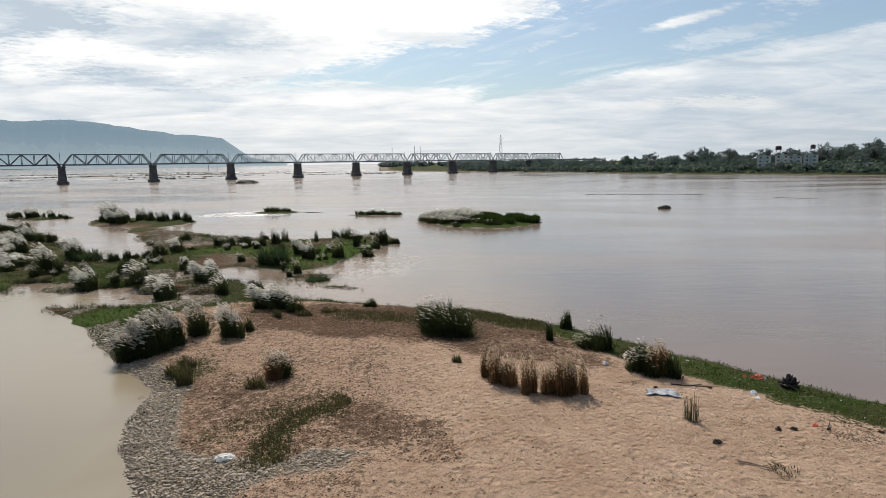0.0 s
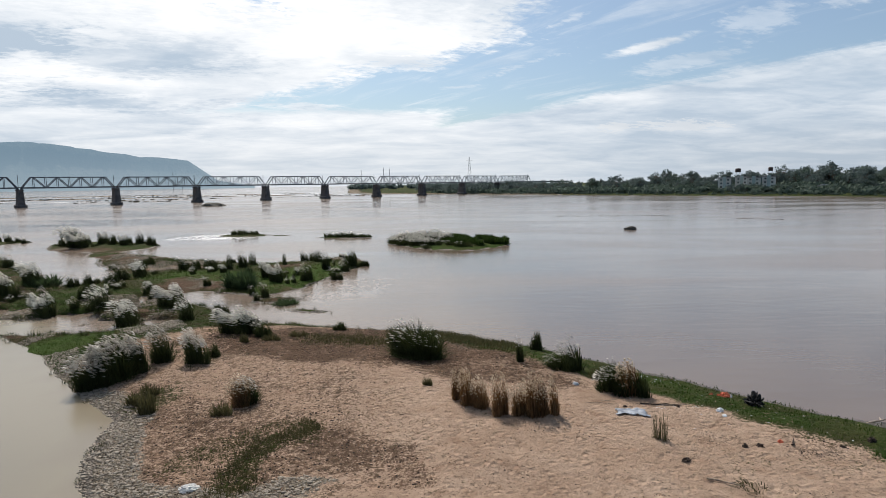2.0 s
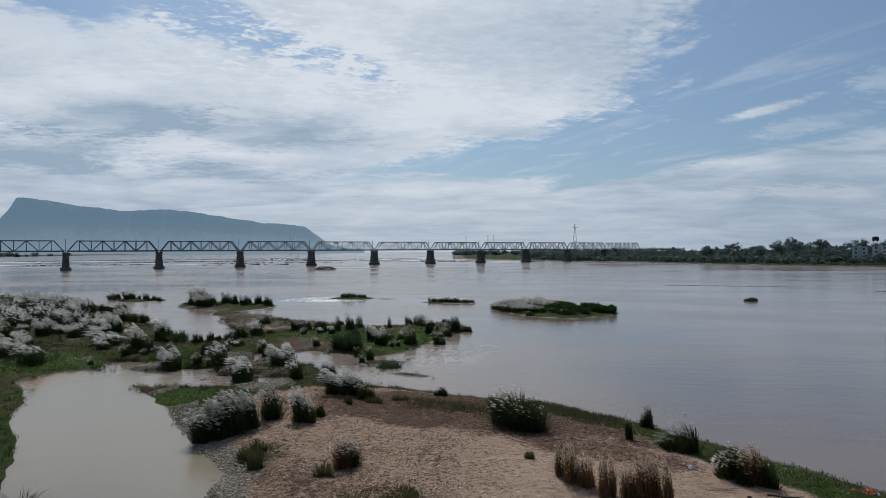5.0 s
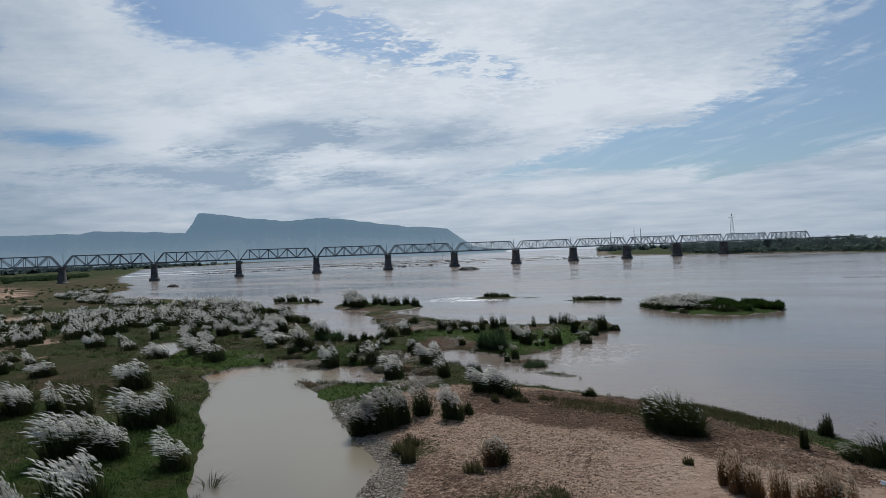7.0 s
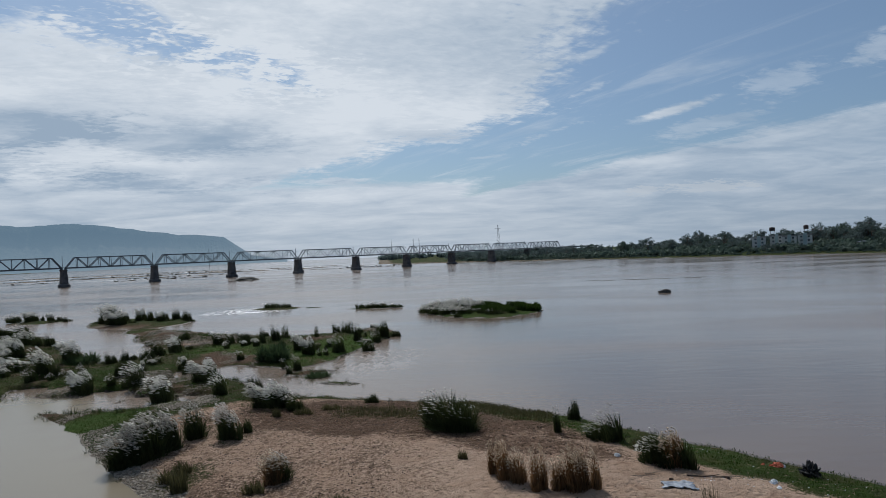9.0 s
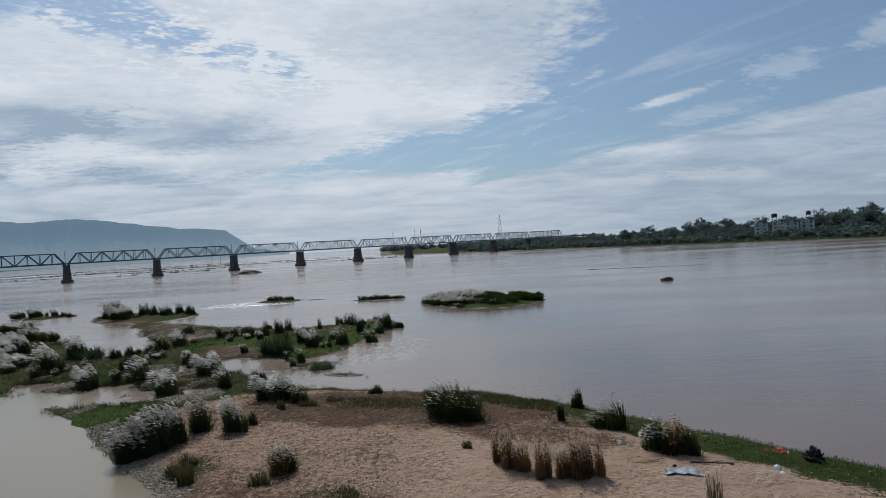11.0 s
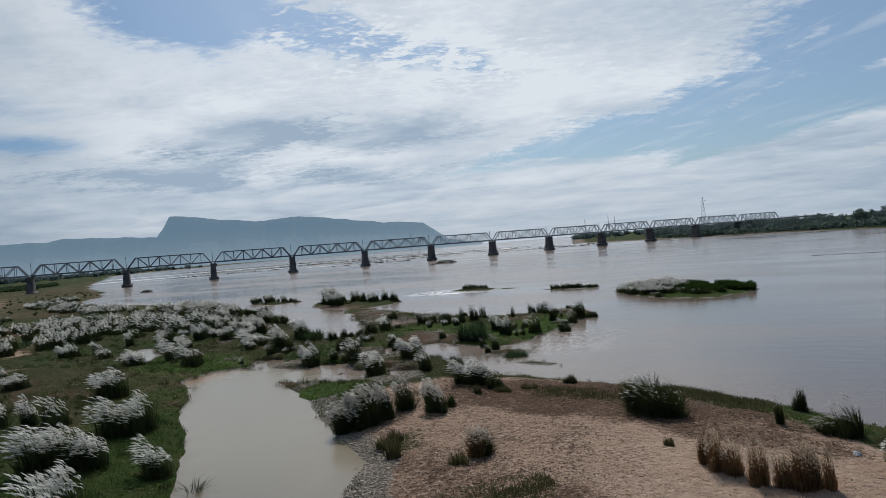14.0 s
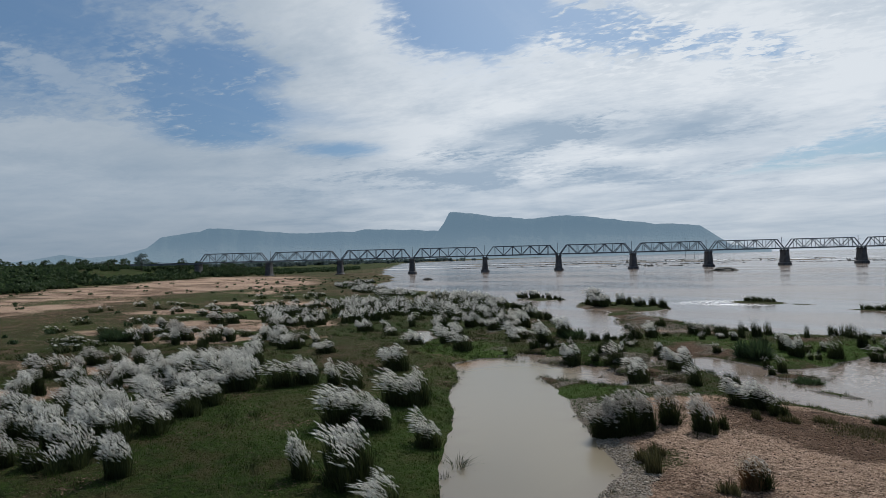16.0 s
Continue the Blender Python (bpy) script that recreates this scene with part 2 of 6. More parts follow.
def water_shader(n):
    at = place(n)
    sep = n.add("ShaderNodeSeparateXYZ")
    n.link(at, sep.inputs[0])
    long = n.joined(n.math("ADD", n.math("MULTIPLY", sep.outputs[0], 0.35), n.math("MULTIPLY", sep.outputs[1], 0.1)), sep.outputs[1], 0.0)
    slow = n.noise(long, 0.035, 3, 0.5, 0.6)
    ripple = n.noise(long, 0.9, 4, 0.6, 0.3)
    swell = n.noise(long, 0.16, 4, 0.6, 0.5)
    rapid = attribute(n, "rapid")
    calm = attribute(n, "calm")
    silt = attribute(n, "silt")
    col = n.mix(n.ramp(slow, 0.35, 0.65), (0.132, 0.099, 0.076), (0.17, 0.13, 0.102))
    col = n.mix(calm, col, (0.19, 0.162, 0.112))
    col = n.mix(silt, col, (0.2, 0.115, 0.05))
    # white flecks painted on for sun glints; the shoals add real foam
    spark = n.noise(n.joined(n.math("MULTIPLY", sep.outputs[0], 1.0), n.math("MULTIPLY", sep.outputs[1], 0.45), 2.0), 1.7, 3, 0.6)
    foam_glint = n.math("MULTIPLY", rapid, n.ramp(n.math("ADD", spark, n.math("MULTIPLY", swell, 0.4)), 0.70, 0.76))
    bands = n.noise(n.joined(n.math("ADD", n.math("MULTIPLY", sep.outputs[0], 0.12), n.math("MULTIPLY", sep.outputs[1], 0.08)), n.math("SUBTRACT", sep.outputs[1], n.math("MULTIPLY", sep.outputs[0], 0.75)), 5.0), 0.013, 5, 0.6, 0.3)
    foam_glint = n.math("MAXIMUM", foam_glint, n.math("MULTIPLY", attribute(n, "shoal"), n.ramp(bands, 0.575, 0.61)))
    col = n.mix(n.math("MULTIPLY", attribute(n, "shoal"), n.ramp(bands, 0.47, 0.42)), col, (0.05, 0.045, 0.04))
    col = n.mix(foam_glint, col, (0.92, 0.92, 0.92))
    live = n.math("SUBTRACT", 1.0, n.math("MULTIPLY", calm, 0.85))
    height = n.math("MULTIPLY", n.math("ADD", n.math("MULTIPLY", ripple, n.math("ADD", 0.10, n.math("MULTIPLY", rapid, 0.7))), n.math("MULTIPLY", swell, n.math("ADD", 0.22, n.math("MULTIPLY", n.ramp(slow, 0.4, 0.7), 0.3)))), live)
    return principled(n, col, n.ramp(slow, 0.35, 0.65, 0.12, 0.24), height, 0.36, 0.5, IOR=1.333, Specular_IOR_Level=n.math("MULTIPLY", n.math("SUBTRACT", 1.0, foam_glint), 0.82))


def leafy(name, dark, light, glow=0.3, scale=1.2):
    """Leaves: varied from one to the next, with some light let through."""
    def build(n):
        isle = n.add("ShaderNodeNewGeometry").outputs["Random Per Island"]
        who = n.add("ShaderNodeObjectInfo").outputs["Random"]
        col = n.mix(n.math("ADD", n.math("MULTIPLY", isle, 0.7), n.math("MULTIPLY", who, 0.3)), dark, light)
        col = n.mix(n.ramp(n.noise(place(n), scale, 3), 0.4, 0.7, 0.0, 0.5), col, dark)
        body = principled(n, col, 0.75, Specular_IOR_Level=0.15)
        thru = n.add("ShaderNodeBsdfTranslucent")
        n.link(col, thru.inputs["Color"])
        mix = n.add("ShaderNodeMixShader")
        mix.inputs[0].default_value = glow
        n.link(body, mix.inputs[1])
        n.link(thru.outputs[0], mix.inputs[2])
        return mix.outputs[0]
    return material(name, build)


def worn(name, a, b, scale=2.0, rough=0.8, metal=0.0, bump=0.3, fine=25.0):
    def build(n):
        at = place(n)
        who = n.add("ShaderNodeObjectInfo").outputs["Random"]
        big, small = n.noise(at, scale, 5), n.noise(at, fine, 4, 0.65)
        col = n.mix(n.ramp(n.math("ADD", n.math("MULTIPLY", big, 0.8), n.math("MULTIPLY", who, 0.2)), 0.35, 0.68), a, b)
        col = n.mix(n.ramp(small, 0.5, 0.75, 0.0, 0.4), col, a)
        return principled(n, col, rough, n.math("ADD", big, small), bump, 0.03, Metallic=metal, Specular_IOR_Level=0.3)
    return material(name, build)


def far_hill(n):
    """Wooded rock several kilometres off, its haze painted as emission, paler towards the foot."""
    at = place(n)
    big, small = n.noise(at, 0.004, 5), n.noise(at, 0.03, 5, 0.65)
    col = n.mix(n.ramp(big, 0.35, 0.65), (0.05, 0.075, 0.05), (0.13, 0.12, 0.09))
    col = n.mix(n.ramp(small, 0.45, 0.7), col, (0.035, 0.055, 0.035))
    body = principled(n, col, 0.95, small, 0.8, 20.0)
    haze_glow = n.add("ShaderNodeEmission")
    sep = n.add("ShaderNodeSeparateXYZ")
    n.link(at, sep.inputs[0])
    n.link(n.mix(n.ramp(sep.outputs[2], 0.0, 240.0), (0.245, 0.335, 0.405), (0.175, 0.265, 0.345)), haze_glow.inputs["Color"])
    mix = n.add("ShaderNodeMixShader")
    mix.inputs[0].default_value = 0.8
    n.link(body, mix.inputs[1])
    n.link(haze_glow.outputs[0], mix.inputs[2])
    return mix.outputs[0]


M_GROUND = material("river_ground", ground_shader)
M_WATER = material("muddy_water", water_shader)
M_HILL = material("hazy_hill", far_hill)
M_BLADE = leafy("grass_blade", (0.014, 0.022, 0.007), (0.07, 0.084, 0.03), 0.3)
M_PLUME = leafy("grass_plume", (0.68, 0.67, 0.62), (0.99, 0.98, 0.94), 0.66)
M_GREY_PLUME = leafy("grey_plume", (0.46, 0.435, 0.385), (0.95, 0.93, 0.89), 0.6)
M_DRY = leafy("dry_blade", (0.045, 0.024, 0.012), (0.36, 0.21, 0.1), 0.35)
M_DRY_PLUME = leafy("dry_plume", (0.5, 0.4, 0.29), (0.92, 0.82, 0.68), 0.5)
M_TURF = leafy("turf_blade", (0.014, 0.033, 0.006), (0.068, 0.11, 0.02), 0.3)
M_STRAW = leafy("straw_blade", (0.04, 0.04, 0.017), (0.145, 0.13, 0.06), 0.35)
# far-bank leaves: distance haze is mixed into these pale blue-grey greens
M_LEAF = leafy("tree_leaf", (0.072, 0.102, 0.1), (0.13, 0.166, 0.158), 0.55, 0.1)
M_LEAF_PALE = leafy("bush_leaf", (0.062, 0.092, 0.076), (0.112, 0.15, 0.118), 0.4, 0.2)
M_SCRUB = leafy("scrub_leaf", (0.03, 0.052, 0.023), (0.06, 0.09, 0.038), 0.4, 0.2)
M_BARK = worn("bark", (0.06, 0.045, 0.035), (0.14, 0.11, 0.085))
M_STEEL = worn("grey_steel", (0.085, 0.10, 0.118), (0.15, 0.17, 0.19), 0.3, 0.75, 0.0)
M_PIER = worn("dark_masonry", (0.055, 0.055, 0.06), (0.12, 0.115, 0.11), 0.35, 0.9, 0.0, 0.5, 2.5)
M_STONE = worn("river_stone", (0.12, 0.1, 0.08), (0.315, 0.268, 0.212), 3.0, 0.85)
M_ROCK = worn("dark_rock", (0.035, 0.034, 0.03), (0.10, 0.095, 0.08), 0.6, 0.9, 0.0, 0.7, 4.0)
M_WALL = worn("pale_plaster", (0.55, 0.54, 0.50), (0.72, 0.70, 0.66), 0.1, 0.85)
M_TRIM = worn("teal_paint", (0.34, 0.43, 0.42), (0.46, 0.53, 0.51), 0.1, 0.7)
M_GLASS = worn("dark_pane", (0.02, 0.025, 0.03), (0.05, 0.055, 0.06), 0.2, 0.25)
M_CONCRETE = worn("grey_concrete", (0.20, 0.19, 0.18), (0.32, 0.31, 0.29), 0.2, 0.9)
M_RUST = worn("tank_brown", (0.05, 0.036, 0.033), (0.095, 0.066, 0.058), 0.3, 0.8)
M_SHEET = worn("pale_sheet", (0.2, 0.225, 0.265), (0.42, 0.45, 0.49), 3.5, 0.5)
M_DRIFT = worn("driftwood", (0.10, 0.07, 0.05), (0.34, 0.27, 0.21), 4.0, 0.85)
M_BLACK = worn("black_plastic", (0.006, 0.006, 0.006), (0.016, 0.016, 0.017), 6.0, 0.55)
M_WHITE = worn("pale_plastic", (0.55, 0.58, 0.62), (0.82, 0.83, 0.85), 5.0, 0.45)
M_ORANGE = worn("orange_cloth", (0.42, 0.07, 0.035), (0.70, 0.24, 0.14), 9.0, 0.8)
M_CHAR = worn("charred_wood", (0.02, 0.014, 0.011), (0.06, 0.04, 0.03), 6.0, 0.9)


# ---------------------------------------------------------------- mesh helpers
def mesh_of(name, verts, faces, mat, smooth=False):
    data = bpy.data.meshes.new(name)
    data.from_pydata([tuple(v) for v in verts], [], [tuple(f) for f in faces])
    if smooth:
        data.polygons.foreach_set("use_smooth", [True] * len(data.polygons))
    data.materials.append(mat)
    return data


def mesh_from_arrays(name, verts, quads, tris, mat, smooth=False):
    """A mesh from numpy arrays of quads and triangles."""
    data = bpy.data.meshes.new(name)
    nq, nt = len(quads), len(tris)
    data.vertices.add(len(verts))
    data.vertices.foreach_set("co", np.asarray(verts, dtype=np.float32).ravel())
    loops = np.concatenate([np.asarray(quads, dtype=np.int32).ravel(), np.asarray(tris, dtype=np.int32).ravel()])
    data.loops.add(len(loops))
    data.loops.foreach_set("vertex_index", loops)
    data.polygons.add(nq + nt)
    data.polygons.foreach_set("loop_start", np.concatenate([np.arange(nq) * 4, nq * 4 + np.arange(nt) * 3]).astype(np.int32))
    data.polygons.foreach_set("loop_total", np.concatenate([np.full(nq, 4), np.full(nt, 3)]).astype(np.int32))
    if smooth:
        data.polygons.foreach_set("use_smooth", np.ones(nq + nt, dtype=bool))
    data.update(calc_edges=True)
    data.validate()
    data.materials.append(mat)
    return data


def part(name, data, parent, label="", at=None):
    """Links a mesh as one object under a thing or a part."""
    ob = new(name, data)
    ob.parent = parent
    if at is not None:
        ob.matrix_basis = at
    if label:
        tagged(ob, label)
    return ob


class Shape:
    """Gathers simple solids into one mesh."""

    def __init__(self):
        self.v, self.f = [], []

    def ring(self, rings, close=True, caps=True):
        """Skins a stack of rings of points."""
        base, m = len(self.v), len(rings[0])
        for r in rings:
            self.v += [tuple(p) for p in r]
        for i in range(len(rings) - 1):
            for j in range(m if close else m - 1):
                k = (j + 1) % m
                self.f.append((base + i * m + j, base + i * m + k, base + (i + 1) * m + k, base + (i + 1) * m + j))
        if caps:
            self.f.append(tuple(base + j for j in reversed(range(m))))
            self.f.append(tuple(base + (len(rings) - 1) * m + j for j in range(m)))
        return self

    def box(self, x0, y0, z0, x1, y1, z1):
        return self.ring([[(x0, y0, z), (x1, y0, z), (x1, y1, z), (x0, y1, z)] for z in (z0, z1)])

    def beam(self, a, b, w, h=None, sides=4):
        """A bar from a to b."""
        a, b = Vector(a), Vector(b)
        h = h or w
        d = (b - a).normalized()
        u = d.cross(Vector((0, 0, 1)) if abs(d.z) < 0.95 else Vector((1, 0, 0))).normalized()
        s = d.cross(u)
        if sides == 4:
            offs = [(-1, -1), (1, -1), (1, 1), (-1, 1)]
        else:
            offs = [(math.cos(2 * math.pi * i / sides), math.sin(2 * math.pi * i / sides)) for i in range(sides)]
        return self.ring([[p + u * (o[0] * w / 2) + s * (o[1] * h / 2) for o in offs] for p in (a, b)])

    def tube(self, pts, radii, sides=6):
        rings = []
        for i, p in enumerate(pts):
            p = Vector(p)
            q = Vector(pts[min(i + 1, len(pts) - 1)]) - Vector(pts[max(i - 1, 0)])
            q.normalize()
            u = q.cross(Vector((0.3, 1, 0.2))).normalized()
            s = q.cross(u)
            rings.append([p + (u * math.cos(2 * math.pi * k / sides) + s * math.sin(2 * math.pi * k / sides)) * radii[i] for k in range(sides)])
        return self.ring(rings)

    def mesh(self, name, mat, smooth=False):
        return mesh_of(name, self.v, self.f, mat, smooth)


# ---------------------------------------------------------------- noise on arrays
def value_noise(x, y, seed=0):
    xi, yi = np.floor(x).astype(np.int64), np.floor(y).astype(np.int64)
    fx, fy = x - xi, y - yi
    fx, fy = fx * fx * (3 - 2 * fx), fy * fy * (3 - 2 * fy)

    def lattice(i, j):
        h = (i * 374761393 + j * 668265263 + seed * 974711) & 0xFFFFFFFF
        h = ((h ^ (h >> 13)) * 1274126177) & 0xFFFFFFFF
        return ((h ^ (h >> 16)) & 0xFFFF) / 65535.0

    return (lattice(xi, yi) * (1 - fx) + lattice(xi + 1, yi) * fx) * (1 - fy) + (lattice(xi, yi + 1) * (1 - fx) + lattice(xi + 1, yi + 1) * fx) * fy


def fbm(x, y, scale, octaves=4, seed=0):
    """Noise about 0, between -1 and 1; scale is the size of its largest forms in metres."""
    total, amp, norm = 0.0, 1.0, 0.0
    for k in range(octaves):
        total = total + amp * (value_noise(x / scale * 2 ** k + 17.3 * k, y / scale * 2 ** k - 9.1 * k, seed + k) * 2 - 1)
        norm += amp
        amp *= 0.5
    return total / norm


def inside_by(x, y, outline):
    """Signed distance to a closed outline, positive inside."""
    pts = np.array(outline, dtype=float)
    best = np.full(x.shape, 1e12)
    odd = np.zeros(x.shape, dtype=bool)
    for (ax, ay), (bx, by) in zip(pts, np.roll(pts, -1, axis=0)):
        ex, ey = bx - ax, by - ay
        k = np.clip(((x - ax) * ex + (y - ay) * ey) / (ex * ex + ey * ey), 0, 1)
        best = np.minimum(best, (x - ax - k * ex) ** 2 + (y - ay - k * ey) ** 2)
        if ay != by:
            odd ^= ((ay > y) != (by > y)) & (x < (bx - ax) * (y - ay) / (by - ay) + ax)
    return np.where(odd, 1, -1) * np.sqrt(best)


def near_line(x, y, line):
    """Distance to an open line."""
    pts = np.array(line, dtype=float)
    best = np.full(np.shape(x), 1e12)
    for (ax, ay), (bx, by) in zip(pts[:-1], pts[1:]):
        ex, ey = bx - ax, by - ay
        k = np.clip(((x - ax) * ex + (y - ay) * ey) / (ex * ex + ey * ey), 0, 1)
        best = np.minimum(best, (x - ax - k * ex) ** 2 + (y - ay - k * ey) ** 2)
    return np.sqrt(best)


def oval(x, y, cx, cy, rx, ry, turn=0.0):
    c, s = math.cos(radians(turn)), math.sin(radians(turn))
    u, v = (x - cx) * c + (y - cy) * s, -(x - cx) * s + (y - cy) * c
    return (1 - np.sqrt((u / rx) ** 2 + (v / ry) ** 2)) * min(rx, ry)


def step(a, b, v):
    k = np.clip((v - a) / (b - a), 0, 1)
    return k * k * (3 - 2 * k)


# ---------------------------------------------------------------- plan of the river bed
EAST_SHORE = [(30, -4900), (27, -60), (26, 10), (25.5, 22), (25, 28), (23, 30.7), (20, 35.2), (15.6, 40.1), (9.6, 47.5), (3, 52.7), (-2.6, 54.4), (-9.2, 57.2), (-14.9, 59), (-18.4, 61)]
SPIT = [(-21.0, 65.6), (-24.6, 69.3), (-27.4, 72.0), (-28.2, 74.4), (-26.0, 75.8), (-22.3, 74.2), (-18.3, 72.6), (-15.6, 74.6), (-13.6, 78.0), (-11.4, 87.6), (-7, 103), (-12.6, 112), (-16.3, 105.5), (-25.5, 103), (-34, 107), (-42.6, 112), (-50, 119), (-58, 127),
        (-54.8, 135), (-57.6, 144), (-75, 153), (-84, 148), (-76, 132), (-66, 126)]
CHANNEL = [(-60, 117), (-50, 102), (-41.5, 88.2), (-48.5, 80.5), (-51.3, 90.4), (-59.2, 98.2), (-67.8, 107.2), (-76, 116.8), (-86.7, 128.2), (-103, 141), (-113, 149)]
WEST_SHORE = [(-132, 160), (-154, 170), (-186, 176), (-213, 187), (-240, 215), (-265, 250), (-330, 311), (-385, 350), (-560, 512), (-1300, 1260), (-2600, 4900), (-4900, 4900), (-4900, -4900)]
POND = [(-49.4, 56.5), (-49.2, 61), (-46.7, 63.5), (-41.9, 61), (-38, 57), (-34.5, 53.6), (-28.7, 48.6), (-22.8, 41), (-17.2, 34.4), (-16.5, 30.6), (-14.9, 26.8), (-12.4, 22.7), (-10, 15), (-10, -10),
        (-20, -20), (-20, 5), (-21, 20), (-22.8, 24.5), (-24.5, 26.6), (-28, 30.5), (-32.3, 36), (-39.1, 43.2), (-43.8, 49.8)]
POOLS = [[(-46.7, 62), (-42, 63.2), (-38.8, 61.8), (-36, 59.8), (-33.6, 57.2), (-33.7, 55), (-37, 56)], [(-78, 75), (-76, 81), (-68, 73), (-64, 66), (-69, 67)]]
BIG_ISLE = [(-5, 134), (0, 124.5), (4.7, 120.5), (11, 118), (18, 123.5), (21.5, 130), (17, 136), (7, 142), (-3, 142)]
NORTH_STRIP = [(-110, 153), (-100, 147), (-90, 151), (-97, 157), (-107, 158)]
EAST_BANK = [(-260, 2600), (-92, 900), (-54, 845), (20, 745), (125, 635), (200, 530), (264, 465), (300, 410), (345, 300), (390, 100), (420, -400), (4900, -4900), (4900, 4900), (-400, 4900)]
BARS = [(-15.6, 70.0, 2.4, 1.2, 15), (-11.5, 63.6, 3.0, 0.8, -18), (-44, 164, 5.5, 3, 0), (-32.5, 163, 3.4, 0.9, 0), (-16, 152, 7, 1.9, -12), (-133, 421, 8, 5, 20), (58, 160.5, 2.4, 1.4, 0)]
FAR_BARS = [(-420, 700, 160, 9, 30), (-330, 760, 120, 8, 24), (-260, 640, 70, 5, 25), (-200, 800, 110, 10, 22), (-520, 900, 200, 14, 35), (-100, 700, 60, 4, 15), (-300, 900, 160, 12, 22), (-420, 560, 60, 4, 40), (-60, 780, 60, 6, 10), (-250, 560, 40, 2.5, 30)]


def land_by(x, y):
    """Signed distance to the water's edge, positive on land."""
    main = inside_by(x, y, EAST_SHORE + SPIT + CHANNEL + WEST_SHORE)
    d = np.minimum(main, -inside_by(x, y, POND))
    for p in POOLS:
        d = np.minimum(d, -inside_by(x, y, p))
    for p in (BIG_ISLE, NORTH_STRIP, EAST_BANK):
        d = np.maximum(d, inside_by(x, y, p))
    for b in BARS + FAR_BARS:
        d = np.maximum(d, oval(x, y, *b))
    # puddles between the tussocks of the spit
    boggy = step(0, 5, oval(x, y, -37, 68, 24, 10, -38)) + step(0, 4, oval(x, y, -30, 90, 18, 9, -20)) * 0.6
    d = d - np.clip(boggy, 0, 1) * step(0.02, 0.28, fbm(x, y, 6.5, 3, 44)) * 9.0 * step(-1, 1, main)
    reach = np.hypot(x, y)
    rag = fbm(x, y, 3.5, 4, 3) * 0.7 + fbm(x, y, 14, 3, 8) * np.clip(reach / 120, 0.3, 3)
    return d + rag * np.clip(reach / 60, 0.6, 1.5)


WEST_BANK = [(-250, -900), (-300, 20), (-322, 68), (-400, 137), (-468, 235), (-490, 330), (-540, 470), (-900, 900), (-4900, 4900), (-4900, -4900)]


def west_rise(x, y):
    """How far one stands behind the foot of the high west bank."""
    return inside_by(np.asarray(x, dtype=float), np.asarray(y, dtype=float), WEST_BANK)


def height_at(x, y):
    x, y = np.asarray(x, dtype=float), np.asarray(y, dtype=float)
    d = land_by(x, y)
    up = 0.75 * (1 - np.exp(-np.maximum(d, 0) / 5.0)) + 0.02 * np.minimum(np.maximum(d, 0), 3)
    z = np.where(d > 0, up, np.maximum(d * 0.16, -2.0))
    land = step(0, 4, d)
    z = z + land * (fbm(x, y, 9, 3, 21) * 0.2 + fbm(x, y, 1.8, 2, 22) * 0.09 + fbm(x, y, 0.85, 2, 23) * 0.075)
    shelf = inside_by(x, y, [(-9.8, 19.5), (-8.5, 21), (-7.2, 22.5), (-4.3, 23.6), (-0.2, 23.8), (0.8, 23.5), (1.1, 25.5), (1.0, 27.6), (-0.3, 31), (2, 34), (30, 30), (30, -20), (-12, -20)])
    z = z + 0.2 * step(-0.1, 0.45, shelf + fbm(x, y, 1.2, 3, 27) * 0.25)
    east = inside_by(x, y, EAST_BANK)
    z = z + (step(10, 70, east) * 5.0 + step(60, 400, east) * 6.0) * step(760, 520, y)
    rise = west_rise(x, y)
    z = z + (step(0, 75, rise) * (8.5 + fbm(x, y, 45, 3, 29) * 2.5) + step(60, 260, rise) * 2.5) * step(20, 60, d) * step(430, 230, y) + step(-250, 0, rise) * land * 0.4
    return z


def spaced(lo, hi, fine_lo, fine_hi, fine, grow=1.09, most=160.0):
    mid = list(np.arange(fine_lo, fine_hi + fine / 2, fine))
    left, right = [], []
    for side, start, end, sign in ((left, fine_lo, lo, -1), (right, fine_hi, hi, 1)):
        s, v = fine, start
        while (v - end) * sign < 0:
            s = min(s * grow, most)
            v = v + sign * s
            side.append(v)
    return np.array(left[::-1] + mid + right)


gx, gy = spaced(-4900, 4900, -62, 28, 0.31, 1.055), spaced(-700, 4900, 18, 76, 0.31, 1.036)
GX, GY = np.meshgrid(gx, gy)
GZ = height_at(GX, GY)


def grid_faces(nx, ny):
    i = np.arange(nx * ny).reshape(ny, nx)
    return np.stack([i[:-1, :-1], i[:-1, 1:], i[1:, 1:], i[1:, :-1]], -1).reshape(-1, 4)


def float_layer(data, name, values):
    data.attributes.new(name, "FLOAT", "POINT").data.foreach_set("value", np.clip(values, 0, 1).astype(np.float32).ravel())


